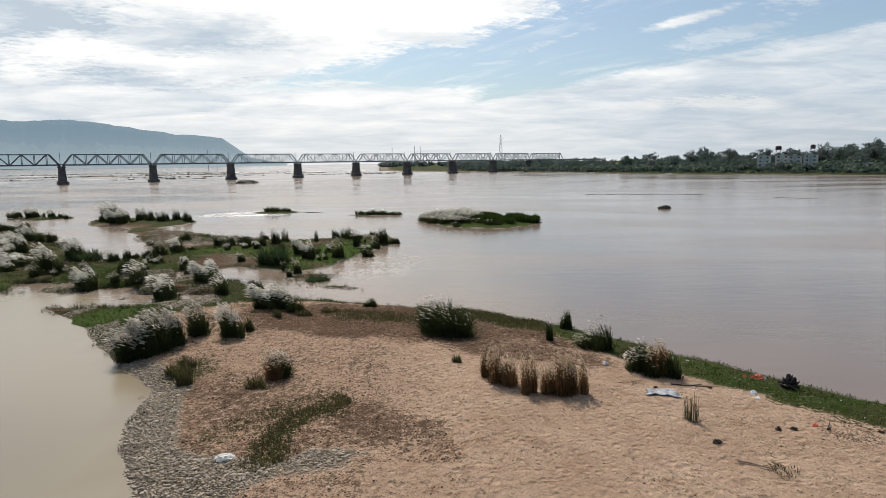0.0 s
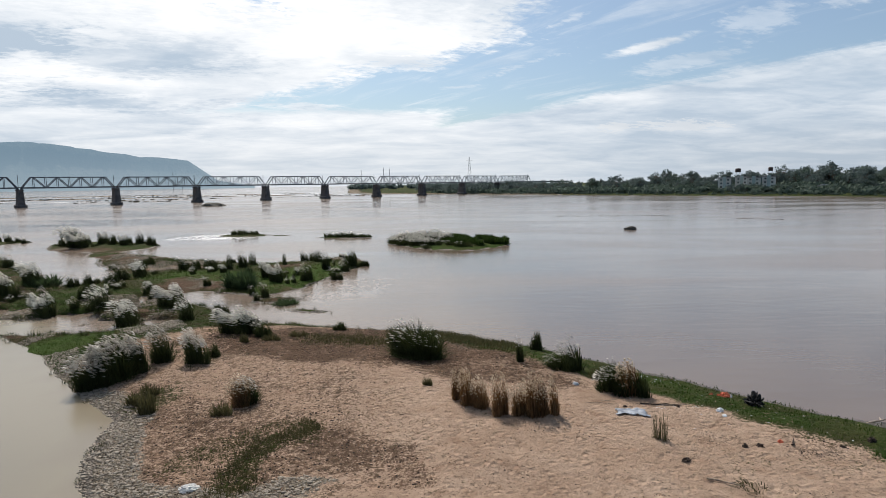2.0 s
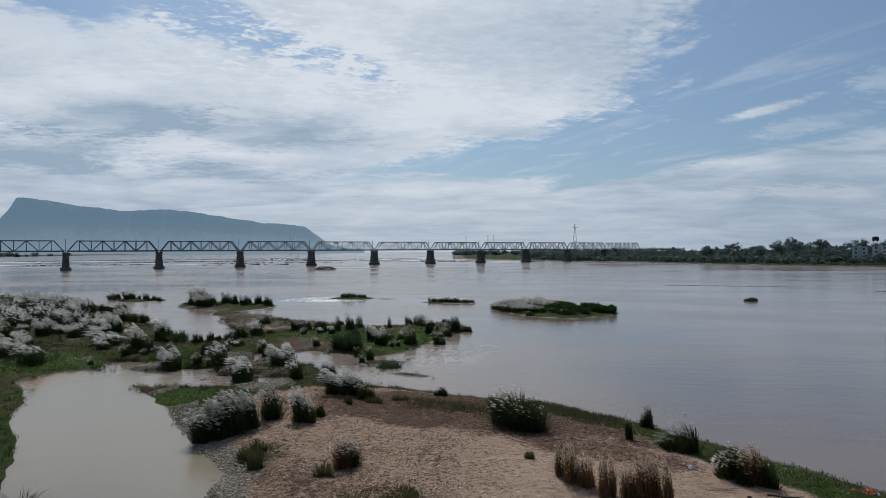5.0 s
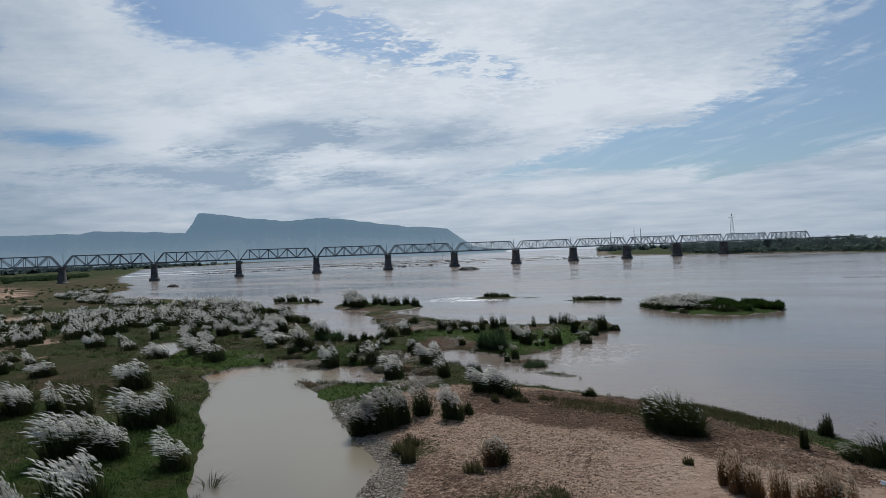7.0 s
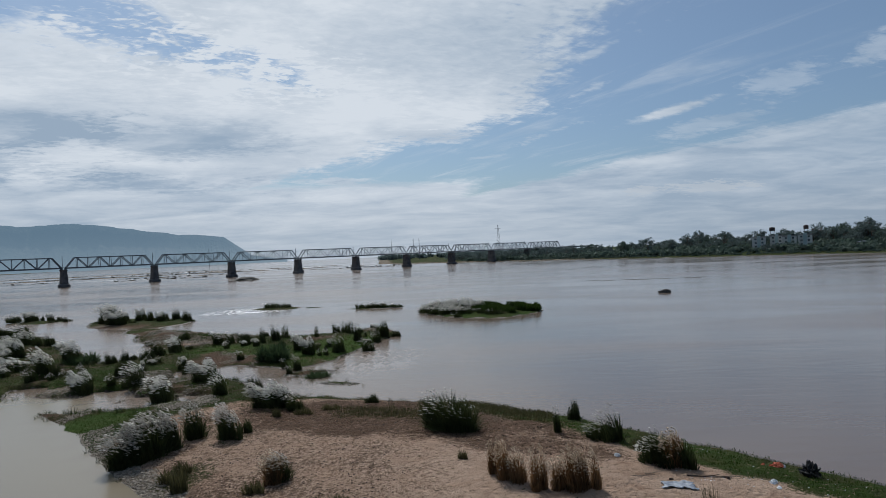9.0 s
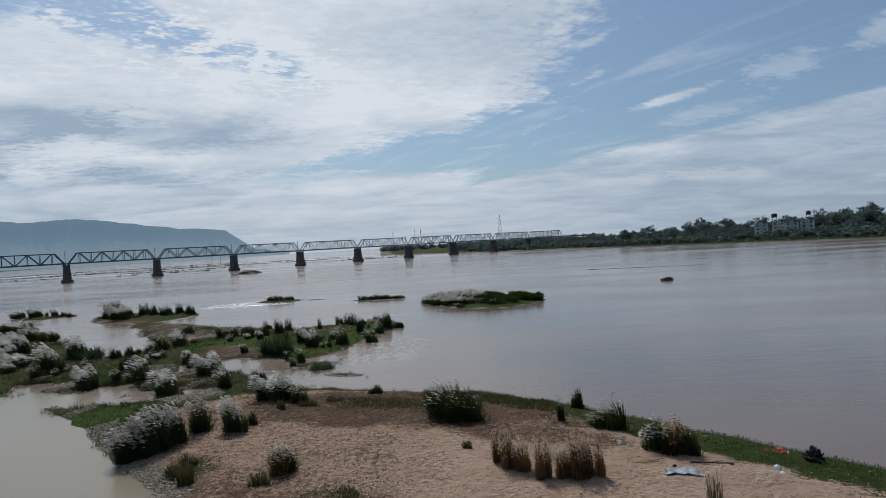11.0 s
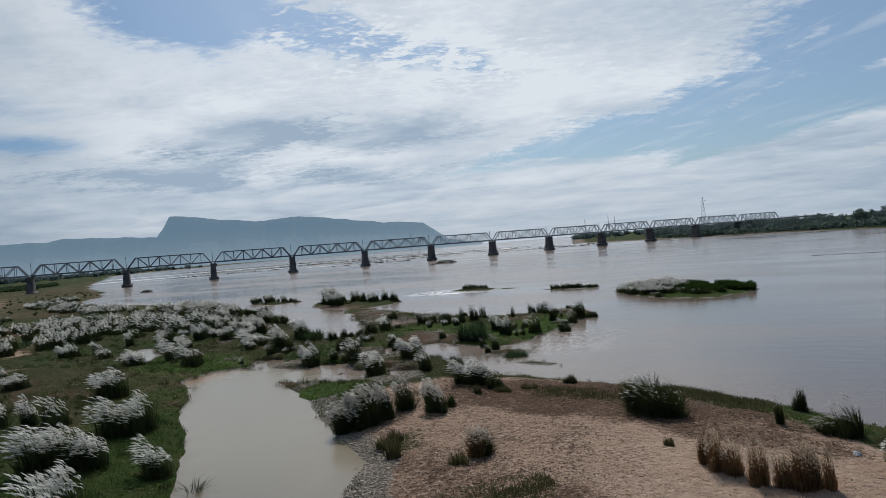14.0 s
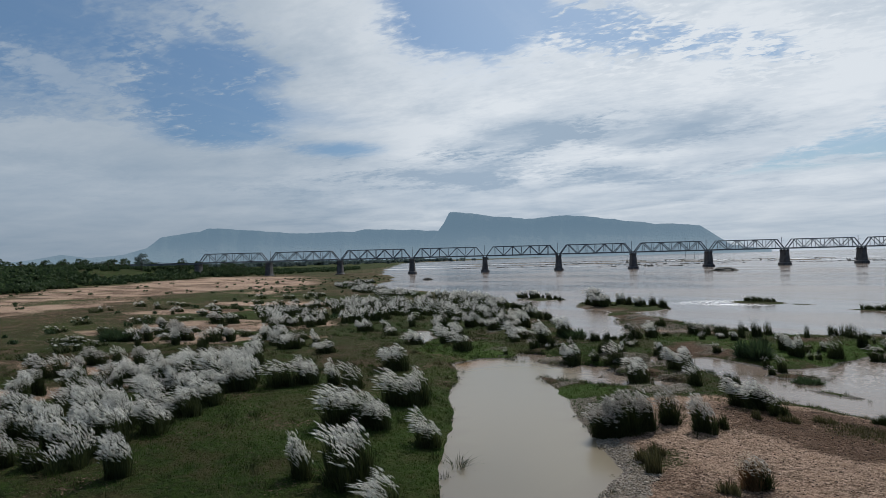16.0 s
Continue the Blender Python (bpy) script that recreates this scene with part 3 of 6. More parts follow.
def masks(x, y):
    """What covers the ground: turf, litter, gravel and wetness, each from 0 to 1."""
    d = land_by(x, y)
    x, y = x + fbm(x, y, 4, 3, 31) * 1.5, y + fbm(x, y, 4, 3, 32) * 1.5
    east_edge = near_line(x, y, EAST_SHORE[3:12])
    bank = inside_by(x, y, [(-23, 49), (-17, 55), (-2, 55), (30, 40), (32, -20), (-14, -20), (-15, 20), (-18.5, 30), (-24, 42)])
    on_bank = step(-2, 1, bank)
    turf = (1 - on_bank) * np.clip(1.0 + fbm(x, y, 6, 3, 35) * 0.6, 0.72, 1.1)
    spit = step(-3, 3, inside_by(x, y, [(-62, 70), (-40, 50), (-20, 52), (-4, 100), (-15, 118), (-60, 130), (-80, 140)]))
    turf = turf * (1 - spit * np.clip(0.38 + fbm(x, y, 5, 3, 37) * 0.9, 0, 0.85))
    turf = np.maximum(turf, step(0, 3, oval(x, y, -14, 86, 8, 12, -10)) * 0.95)
    turf = np.maximum(turf, step(0, 2, oval(x, y, -29, 86, 13, 4, -15)) * 0.62)
    turf = np.maximum(turf, step(5.6 + 0.8 * step(12, 18, x), 3.4 + 0.7 * step(12, 18, x), east_edge) * step(-1, 4, x) * 0.95)
    turf = np.maximum(turf, step(0, 2, oval(x, y, -28, 49.5, 7.5, 3.2, -32)) * 0.95)
    turf = np.maximum(turf, step(1.5, 0.5, near_line(x, y, [(-8.3, 24.0), (-7.5, 25.8), (-6.9, 28.0), (-5.9, 29.6), (-5.2, 30.4)])) * 0.56)
    turf = np.maximum(turf, step(2.6, 0.8, near_line(x, y, [(-9.5, 27.5), (-8.0, 29.5), (-6.4, 30.6)])) * 0.36)
    turf = np.maximum(turf, step(0, 1.5, oval(x, y, -15.8, 36.5, 2.2, 3.5, 0)) * 0.55)
    turf = np.maximum(turf, step(0, 3, oval(x, y, -4, 48.5, 9, 4, -12)) * 0.38)
    litter = step(-1, 3.5, oval(x, y, -3, 47.8, 18, 8, -12)) * 0.85
    litter = np.maximum(litter, step(-0.8, 0.6, inside_by(x, y, [(-5.9, 26.3), (-4.9, 28.7), (-2.5, 29.5), (0.3, 28.4), (0.9, 26.6), (0.5, 24.0), (-3.5, 24.4)])) * (0.44 + 0.14 * step(-3, 0, x)))
    litter = np.maximum(litter, step(-0.5, 2.5, oval(x, y, -11, 32, 5.5, 7, 0)) * 0.52)
    litter = np.maximum(litter, step(0, 2, oval(x, y, 9, 41.5, 7, 3, -32)) * 0.7)
    shingle = inside_by(x, y, [(-32, 52), (-29, 51), (-23.6, 44.4), (-20.3, 39.8), (-15.3, 35), (-13.8, 31.5), (-12.0, 27), (-9.6, 24.4), (-8.1, 23.6), (-5.6, 24.9), (-3.5, 24.5), (-4.3, 23.6), (-6.1, 23.1), (-8.6, 21.5), (-9.5, 20), (-10, 10), (-16, 10), (-14, 22.7), (-16.2, 26.6), (-18, 30.4), (-18.4, 34), (-24.3, 41), (-30.2, 48.6)])
    gravel = step(-0.7, 0.5, shingle) * 0.9
    gravel = np.maximum(gravel, step(0, 3, oval(x, y, -28, 58, 11, 5, -35)) * 0.85)
    gravel = np.maximum(gravel, step(0, 4, oval(x, y, -45, 104, 14, 7, -35)) * 0.5)
    gravel = np.maximum(gravel, spit * np.clip(0.45 + fbm(x, y, 4.5, 3, 38) * 1.2, 0, 0.9) * (turf < 0.6))
    gravel = gravel * (1 - step(-0.5, 1.0, oval(x, y, -29.3, 51.8, 4.2, 3.2, 40)))
    turf = np.maximum(turf, step(-0.5, 1.0, oval(x, y, -29.3, 51.8, 4.2, 3.2, 40)))
    side = near_line(x, y, [(-21, 5), (-22.5, 20), (-26, 26.6), (-34, 36), (-41, 43), (-45.8, 50), (-51, 57)])
    turf = np.maximum(turf, step(15, 6, side) * (1 - on_bank) * (0.85 + 0.3 * fbm(x, y, 5, 3, 59)))
    sand_spot = step(0, 2.5, oval(x, y, -36, 96, 8, 3.2, -20))
    litter = np.maximum(litter, (1 - on_bank) * (0.95 - 0.8 * sand_spot))
    turf = turf * (1 - sand_spot)
    gravel = np.maximum(gravel, step(0, 2, oval(x, y, 4.5, 47, 8, 2.5, -38)) * 0.6)
    # bare sand of the western flats
    rise = west_rise(x, y)
    grainy = fbm(x * 0.42 + y * 0.9, (x * -0.9 + y * 0.42) * 2.2, 34, 4, 41)
    band = inside_by(x, y, [(-196, 128), (-232, 122), (-246, 112), (-214, 72), (-190, 46), (-178, 20), (-190, -300), (-290, -300), (-300, 20), (-322, 68), (-400, 137), (-468, 235), (-455, 300), (-335, 240)])
    flats = step(-6, 4, band + grainy * 22) * (1 - 0.75 * step(0.08, 0.3, fbm(x, y * 0.6, 26, 4, 43)))
    for cx, cy, rx, ry, turn in ((-112, 62, 24, 7, 32), (-80, 28, 15, 4.5, 30), (-68, 18, 11, 5, 35), (-118, 43, 16, 3.5, 22), (-93, 50, 14, 5, 40), (-150, 76, 22, 6, 30), (-96, 12, 16, 5, 15), (-160, 98, 26, 6, 28)):
        flats = np.maximum(flats, step(-1.5, 1.5, oval(x, y, cx, cy, rx, ry, turn) + fbm(x, y, 9, 4, 47) * 4.5))
    flats = flats * step(-60, -70, x) * step(14, 0, rise)
    turf = turf * (1 - flats)
    litter = litter * (1 - flats * 0.9)
    far_marsh = step(-95, -125, x) * (1 - flats)
    turf = turf * (1 - 0.4 * far_marsh)
    litter = np.maximum(litter * (1 - 0.1 * far_marsh), flats * (0.46 + 0.7 * fbm(x, y, 8, 3, 49)))
    turf = turf * (1 - step(-30, -50, x) * np.clip(fbm(x, y, 11, 3, 48) * 1.2 - 0.05, 0, 0.4))
    turf = np.where((x < -100) & (flats < 0.3), np.maximum(turf, 0.48 + fbm(x, y, 25, 3, 46) * 0.9), turf)
    far_east = inside_by(x, y, EAST_BANK)
    turf = np.where(far_east > 6, 1.0, turf)
    litter = np.where(far_east > 6, 0.9, litter)
    strand = step(30, 14, far_east) * step(0, 4, far_east) * step(560, 660, y)
    turf, gravel = turf * (1 - 0.85 * strand), np.maximum(gravel, strand * 0.95)
    for b in FAR_BARS:
        turf = np.where(oval(x, y, *b) > -3, 0.15, turf)
        gravel = np.where(oval(x, y, *b) > -3, 0.9, gravel)
    litter = np.maximum(litter, step(-1, 2, oval(x, y, 4.5, 39.5, 8.5, 3.4, -33)) * 0.72)
    trodden = inside_by(x, y, [(-19, 38), (-17.8, 41), (-12.9, 36.8), (-8.5, 33.3), (-4.5, 32), (-1.5, 29.6), (-0.2, 26.7), (-3.5, 24.6), (-7, 23.2), (-8.8, 20), (-12, 20), (-14, 30)])
    litter = np.maximum(litter, step(-1.2, 1.5, trodden) * 0.62)
    litter = np.maximum(litter, on_bank * step(6, -6, x) * 0.45)
    litter = np.maximum(litter, step(-1, 3, oval(x, y, 20, 26.5, 6, 3.2, -25)) * 0.36)
    turf = np.maximum(turf, step(-1, 2, oval(x, y, 17, 24.5, 6, 1.5, -10)) * 0.3)
    lush = step(-2, 16, rise)
    turf, litter = np.maximum(turf, lush), np.maximum(litter, lush)
    wet = step(1.1, 0.1, d) * (0.8 - 0.55 * step(-16, -19, x) * step(60, 50, y))
    fresh = step(0, 3, oval(x, y, -14, 86, 9, 14, -10)) + step(0, 2, oval(x, y, -29, 86, 15, 5, -15)) + step(-0.5, 1.5, oval(x, y, -29.3, 51.8, 4.6, 3.6, 40)) + step(11, 3, side) * (1 - on_bank) * 0.42 + step(0, 2, oval(x, y, -56, 64, 14, 7, -20)) + step(0, 3, oval(x, y, 12, 126, 12, 9, 0)) * 0.5
    fresh = fresh * 0.8 + step(7, 3, east_edge) * step(-1, 4, x) * (0.3 + 0.4 * fbm(x, y, 4, 3, 58)) + lush * (0.12 * fbm(x, y, 30, 3, 53) - 0.1) + 0.1 + 0.45 * fbm(x, y, 14, 3, 57) * (1 - on_bank)
    return turf, litter, gravel, wet, np.where(far_east > 0, 0.05, fresh)


ground_mesh = mesh_from_arrays("ground", np.stack([GX, GY, GZ], -1).reshape(-1, 3), grid_faces(len(gx), len(gy)), np.zeros((0, 3)), M_GROUND, True)
for layer, values in zip(("turf", "litter", "gravel", "wet", "fresh"), masks(GX, GY)):
    float_layer(ground_mesh, layer, values)
tagged(new("ground", ground_mesh), "sandy river bed with turf, gravel and wet mud edges", "ground", kind="structure")

wx, wy = spaced(-4900, 4900, -120, 30, 2.6, 1.07, 80), spaced(-700, 4900, 10, 190, 2.6, 1.07, 80)
WX, WY = np.meshgrid(wx, wy)
water_mesh = mesh_from_arrays("water", np.stack([WX, WY, np.zeros_like(WX)], -1).reshape(-1, 3), grid_faces(len(wx), len(wy)), np.zeros((0, 3)), M_WATER, True)
# rapid and spit-side water that gets the painted sun glints
float_layer(water_mesh, "rapid", np.maximum(step(0, 4, oval(WX, WY, -51, 160, 14, 12, 0)), step(0, 8, oval(WX, WY, -8, 78, 9, 22, -15)) * 0.12))
beyond = (WY - 327.3 - 0.82 * (WX + 413)) * 0.773
float_layer(water_mesh, "shoal", step(60, 130, beyond) * step(900, 500, beyond) * step(120, -60, WX) * 0.95)
float_layer(water_mesh, "silt", step(-1.8, 0.8, oval(WX, WY, -48.6, 58.3, 2.4, 3.6, 25)))
float_layer(water_mesh, "calm", step(-3, 1, np.maximum(inside_by(WX, WY, POND), np.maximum(inside_by(WX, WY, POOLS[0]), inside_by(WX, WY, POOLS[1])))))
tagged(new("water", water_mesh), "muddy brown river with a still side pond", "water", kind="structure")


def z_at(x, y):
    return float(height_at(np.array([x]), np.array([y]))[0])


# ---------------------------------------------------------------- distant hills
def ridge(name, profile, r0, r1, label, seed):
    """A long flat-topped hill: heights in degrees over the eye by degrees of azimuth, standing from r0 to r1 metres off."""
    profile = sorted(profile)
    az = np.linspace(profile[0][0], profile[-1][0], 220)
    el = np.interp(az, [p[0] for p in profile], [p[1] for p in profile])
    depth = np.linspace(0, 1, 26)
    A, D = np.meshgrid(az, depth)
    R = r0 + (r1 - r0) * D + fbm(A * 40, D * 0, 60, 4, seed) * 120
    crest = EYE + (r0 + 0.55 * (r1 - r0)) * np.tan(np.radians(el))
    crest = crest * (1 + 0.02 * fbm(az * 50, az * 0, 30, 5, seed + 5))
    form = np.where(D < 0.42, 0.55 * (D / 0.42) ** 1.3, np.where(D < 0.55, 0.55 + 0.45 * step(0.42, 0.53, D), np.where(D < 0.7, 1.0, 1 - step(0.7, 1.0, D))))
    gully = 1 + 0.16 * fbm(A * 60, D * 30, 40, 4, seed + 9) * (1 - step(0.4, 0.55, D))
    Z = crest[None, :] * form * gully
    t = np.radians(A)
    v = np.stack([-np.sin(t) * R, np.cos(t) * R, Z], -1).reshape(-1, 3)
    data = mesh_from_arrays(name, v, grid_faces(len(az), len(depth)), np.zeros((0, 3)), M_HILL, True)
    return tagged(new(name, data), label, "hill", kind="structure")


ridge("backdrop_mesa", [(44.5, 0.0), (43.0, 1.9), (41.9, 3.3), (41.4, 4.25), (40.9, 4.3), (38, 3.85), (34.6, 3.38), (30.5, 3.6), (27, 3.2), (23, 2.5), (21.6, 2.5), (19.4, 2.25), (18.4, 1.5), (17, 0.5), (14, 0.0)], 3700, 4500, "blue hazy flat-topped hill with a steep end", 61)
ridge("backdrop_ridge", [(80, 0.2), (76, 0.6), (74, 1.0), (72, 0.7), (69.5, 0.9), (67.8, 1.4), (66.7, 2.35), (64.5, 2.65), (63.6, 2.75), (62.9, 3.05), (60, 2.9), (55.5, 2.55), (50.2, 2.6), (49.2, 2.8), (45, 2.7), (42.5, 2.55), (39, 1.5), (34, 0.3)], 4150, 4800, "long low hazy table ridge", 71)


# ---------------------------------------------------------------- railway bridge
SPAN, Q0, WAY = 61.0, Vector((-413.0, 327.3, 0)), radians(39.34)
ALONG, ACROSS = Vector((math.cos(WAY), math.sin(WAY), 0)), Vector((-math.sin(WAY), math.cos(WAY), 0))
DECK, TALL, HALF = 14.0, 7.6, 2.7


def pier_thing():
    """A tapered masonry pier with rounded ends, a cap and a flared footing."""
    def slab(lx, ly, z):
        pts = []
        for k in range(16):
            a = 2 * math.pi * (k + 0.5) / 16
            c, s = math.cos(a), math.sin(a)
            pts.append((lx / 2 * math.copysign(abs(c) ** 0.5, c), (ly / 2 - lx / 2) * (1 if s > 0 else -1) + lx / 2 * math.copysign(abs(s) ** 0.7, s), z))
        return pts
    root = new("bridge_pier", None)
    shaft = Shape().ring([slab(4.9, 10.6, 2.2), slab(3.7, 8.8, DECK - 2.4)])
    foot = Shape().ring([slab(7.2, 12.6, -2.5), slab(7.0, 12.4, 1.7), slab(5.6, 11.2, 2.3)])
    cap = Shape().ring([slab(4.4, 9.6, DECK - 2.4), slab(4.4, 9.6, DECK - 1.4)])
    part("shaft", shaft.mesh("shaft", M_PIER), root)
    part("footing", foot.mesh("footing", M_PIER), root)
    part("cap", cap.mesh("cap", M_PIER), root)
    for sx in (-1.2, 1.2):
        for sy in (-HALF, HALF):
            part("bearing", Shape().box(sx - 0.5, sy - 0.5, DECK - 1.4, sx + 0.5, sy + 0.5, DECK - 0.85).mesh("bearing", M_STEEL), root)
    return tagged(root, "dark masonry pier with flared footing standing in the river", "bridge pier", "piers of the railway bridge")


def span_thing():
    """One through-truss span with inclined end posts, its foot at the span's start."""
    root = new("truss_span", None)
    panels, gap = 8, 1.2
    p = (SPAN - 2 * gap) / panels
    lo, hi = DECK - 0.5, DECK - 0.5 + TALL
    for side in (-HALF, HALF):
        part("bottom_chord", Shape().box(gap, side - 0.3, lo - 0.35, SPAN - gap, side + 0.3, lo + 0.4).mesh("bottom_chord", M_STEEL), root)
        part("top_chord", Shape().box(gap + p * 0.8, side - 0.33, hi - 0.4, SPAN - gap - p * 0.8, side + 0.33, hi + 0.25).mesh("top_chord", M_STEEL), root)
        for x0, x1 in ((gap, gap + p * 0.8), (SPAN - gap, SPAN - gap - p * 0.8)):
            part("end_post", Shape().beam((x0, side, lo), (x1, side, hi), 0.6, 0.66).mesh("end_post", M_STEEL), root)
        for k in range(1, panels):
            x = gap + k * p
            part("vertical_post", Shape().beam((x, side, lo), (x, side, hi), 0.34).mesh("vertical_post", M_STEEL), root)
        for k in range(1, panels - 1):
            a, b = gap + k * p, gap + (k + 1) * p
            ends = ((a, side, hi), (b, side, lo)) if k % 2 else ((a, side, lo), (b, side, hi))
            part("diagonal", Shape().beam(*ends, 0.42, 0.5).mesh("diagonal", M_STEEL), root)
    for k in range(1, panels):
        x = gap + k * p
        part("sway_strut", Shape().beam((x, -HALF, hi), (x, HALF, hi), 0.3).mesh("sway_strut", M_STEEL), root)
    for k in range(0, panels + 1):
        x = gap + k * p
        part("cross_girder", Shape().box(x - 0.2, -HALF, lo - 0.35, x + 0.2, HALF, lo + 0.25).mesh("cross_girder", M_STEEL), root)
    deck = Shape().box(0.1, -1.5, lo + 0.26, SPAN - 0.1, 1.5, lo + 0.5)
    part("track_deck", deck.mesh("track_deck", M_RUST), root, "dark sleepers and rail deck")
    for y in (-0.84, 0.84):
        part("rail", Shape().box(0.1, y - 0.05, lo + 0.5, SPAN - 0.1, y + 0.05, lo + 0.68).mesh("rail", M_RUST), root)
    return tagged(root, "grey steel through-truss railway span with inclined end posts", "bridge span", "spans of the railway bridge")


def bridge_pose(k, z=0.0):
    at = Q0 + ALONG * (SPAN * k)
    return Matrix.Translation((at.x, at.y, z)) @ Matrix.Rotation(WAY, 4, "Z")


first_span, first_pier = span_thing(), pier_thing()
first_span.matrix_basis, first_pier.matrix_basis = bridge_pose(-2), bridge_pose(-2)
for k in range(-1, 13):
    if k < 12:
        copy_thing(first_span, bridge_pose(k))
    copy_thing(first_pier, bridge_pose(k))


def catenary_mast():
    root = new("overhead_mast", None)
    part("pole", Shape().beam((0, 0, DECK - 1.4), (0, 0, DECK + TALL + 1.1), 0.28).mesh("pole", M_STEEL), root)
    part("bracket", Shape().beam((0, 0, DECK + 5.6), (0, -3.2, DECK + 6.0), 0.12).mesh("bracket", M_STEEL), root)
    return tagged(root, "slim grey overhead-line mast standing on a pier", "mast", "masts along the railway bridge")


mast = catenary_mast()
mast.matrix_basis = bridge_pose(-1) @ Matrix.Translation((0, 4.0, 0))
for k in range(0, 13):
    copy_thing(mast, bridge_pose(k) @ Matrix.Translation((0, 4.0, 0)))


def girder_thing(length):
    root = new("approach_girder", None)
    for y in (-1.6, 1.6):
        part("girder", Shape().box(0, y - 0.25, DECK - 1.6, length, y + 0.25, DECK - 0.2).mesh("girder", M_STEEL), root)
    part("track_deck", Shape().box(0, -2, DECK - 0.2, length, 2, DECK + 0.15).mesh("track_deck", M_RUST), root)
    part("railing", Shape().box(0, -2.0, DECK + 1.0, length, -1.92, DECK + 1.1).mesh("railing", M_STEEL), root)
    return tagged(root, "low steel approach girder of the railway bridge", "bridge girder", "approaches of the railway bridge")


girder_thing(60).matrix_basis = bridge_pose(-2) @ Matrix.Translation((-60, 0, 0))
girder_thing(80).matrix_basis = bridge_pose(12)


# ---------------------------------------------------------------- kans grass
WIND = np.array([-0.9, -0.43])


def lobes_of(rng, count):
    """Where the tufts of one clump stand, how wide and how tall each is."""
    if count == 1:
        return np.array([[0.0, 0.0, 1.0, 1.0]])
    a = rng.random() * 6.28 + np.arange(count) * 2.4 + rng.normal(size=count) * 0.4
    tops = rng.uniform(0.58, 1.0, count)
    d = 0.62 * np.sqrt((np.arange(count) + 0.35) / count)
    return np.stack([np.cos(a) * d * 1.15, np.sin(a) * d * 0.85, rng.uniform(0.34, 0.6, count), tops / tops.max()], -1)


def blade_arrays(rng, count, tall, lobes, width, spread=0.8, wind=0.3, droop=0.16):
    """Curved tapering blades rising from the tufts of a tussock."""
    which = rng.choice(len(lobes), count, p=lobes[:, 2] ** 2 / (lobes[:, 2] ** 2).sum())
    radius, part_tall = lobes[which, 2], lobes[which, 3]
    r, a = radius * np.sqrt(rng.random(count)) * 0.66, rng.random(count) * 2 * np.pi
    h = tall * part_tall * (0.42 + 0.58 * rng.random(count)) * (1.03 - 0.8 * (r / radius) ** 2)
    skirt = rng.random(count) < 0.3
    r = np.where(skirt, radius * (0.5 + 0.42 * rng.random(count)), r)
    base = np.stack([r * np.cos(a), r * np.sin(a)], -1) + lobes[which, :2]
    h = np.where(skirt, tall * part_tall * (0.16 + 0.4 * rng.random(count) * (1.25 - r / radius)), h)
    out = np.stack([np.cos(a), np.sin(a)], -1) * (spread * (0.2 + 1.2 * r / radius) * rng.random(count) * radius)[:, None]
    jit = (rng.random((count, 2)) - 0.5) * (0.2 * tall * radius)[:, None]
    lean = out + jit + WIND * (wind * h * (0.4 + 0.8 * rng.random(count)))[:, None]
    side = rng.random(count) * np.pi
    side = np.stack([np.cos(side), np.sin(side), np.zeros(count)], -1)
    rows = []
    for s, w in ((0.0, 1.0), (0.4, 0.9), (0.78, 0.6), (1.0, 0.0)):
        xy = base + lean * s ** 2
        z = h * (s - droop * s ** 3)
        mid = np.concatenate([xy, z[:, None]], -1)
        if w:
            rows += [mid - side * (width * w / 2), mid + side * (width * w / 2)]
        else:
            rows.append(mid)
    v = np.stack(rows, 1)
    k = np.arange(count)[:, None] * 7
    quads = np.concatenate([k + np.array([[0, 1, 3, 2]]), k + np.array([[2, 3, 5, 4]])])
    tris = k + np.array([[4, 5, 6]])
    return v.reshape(-1, 3), quads, tris


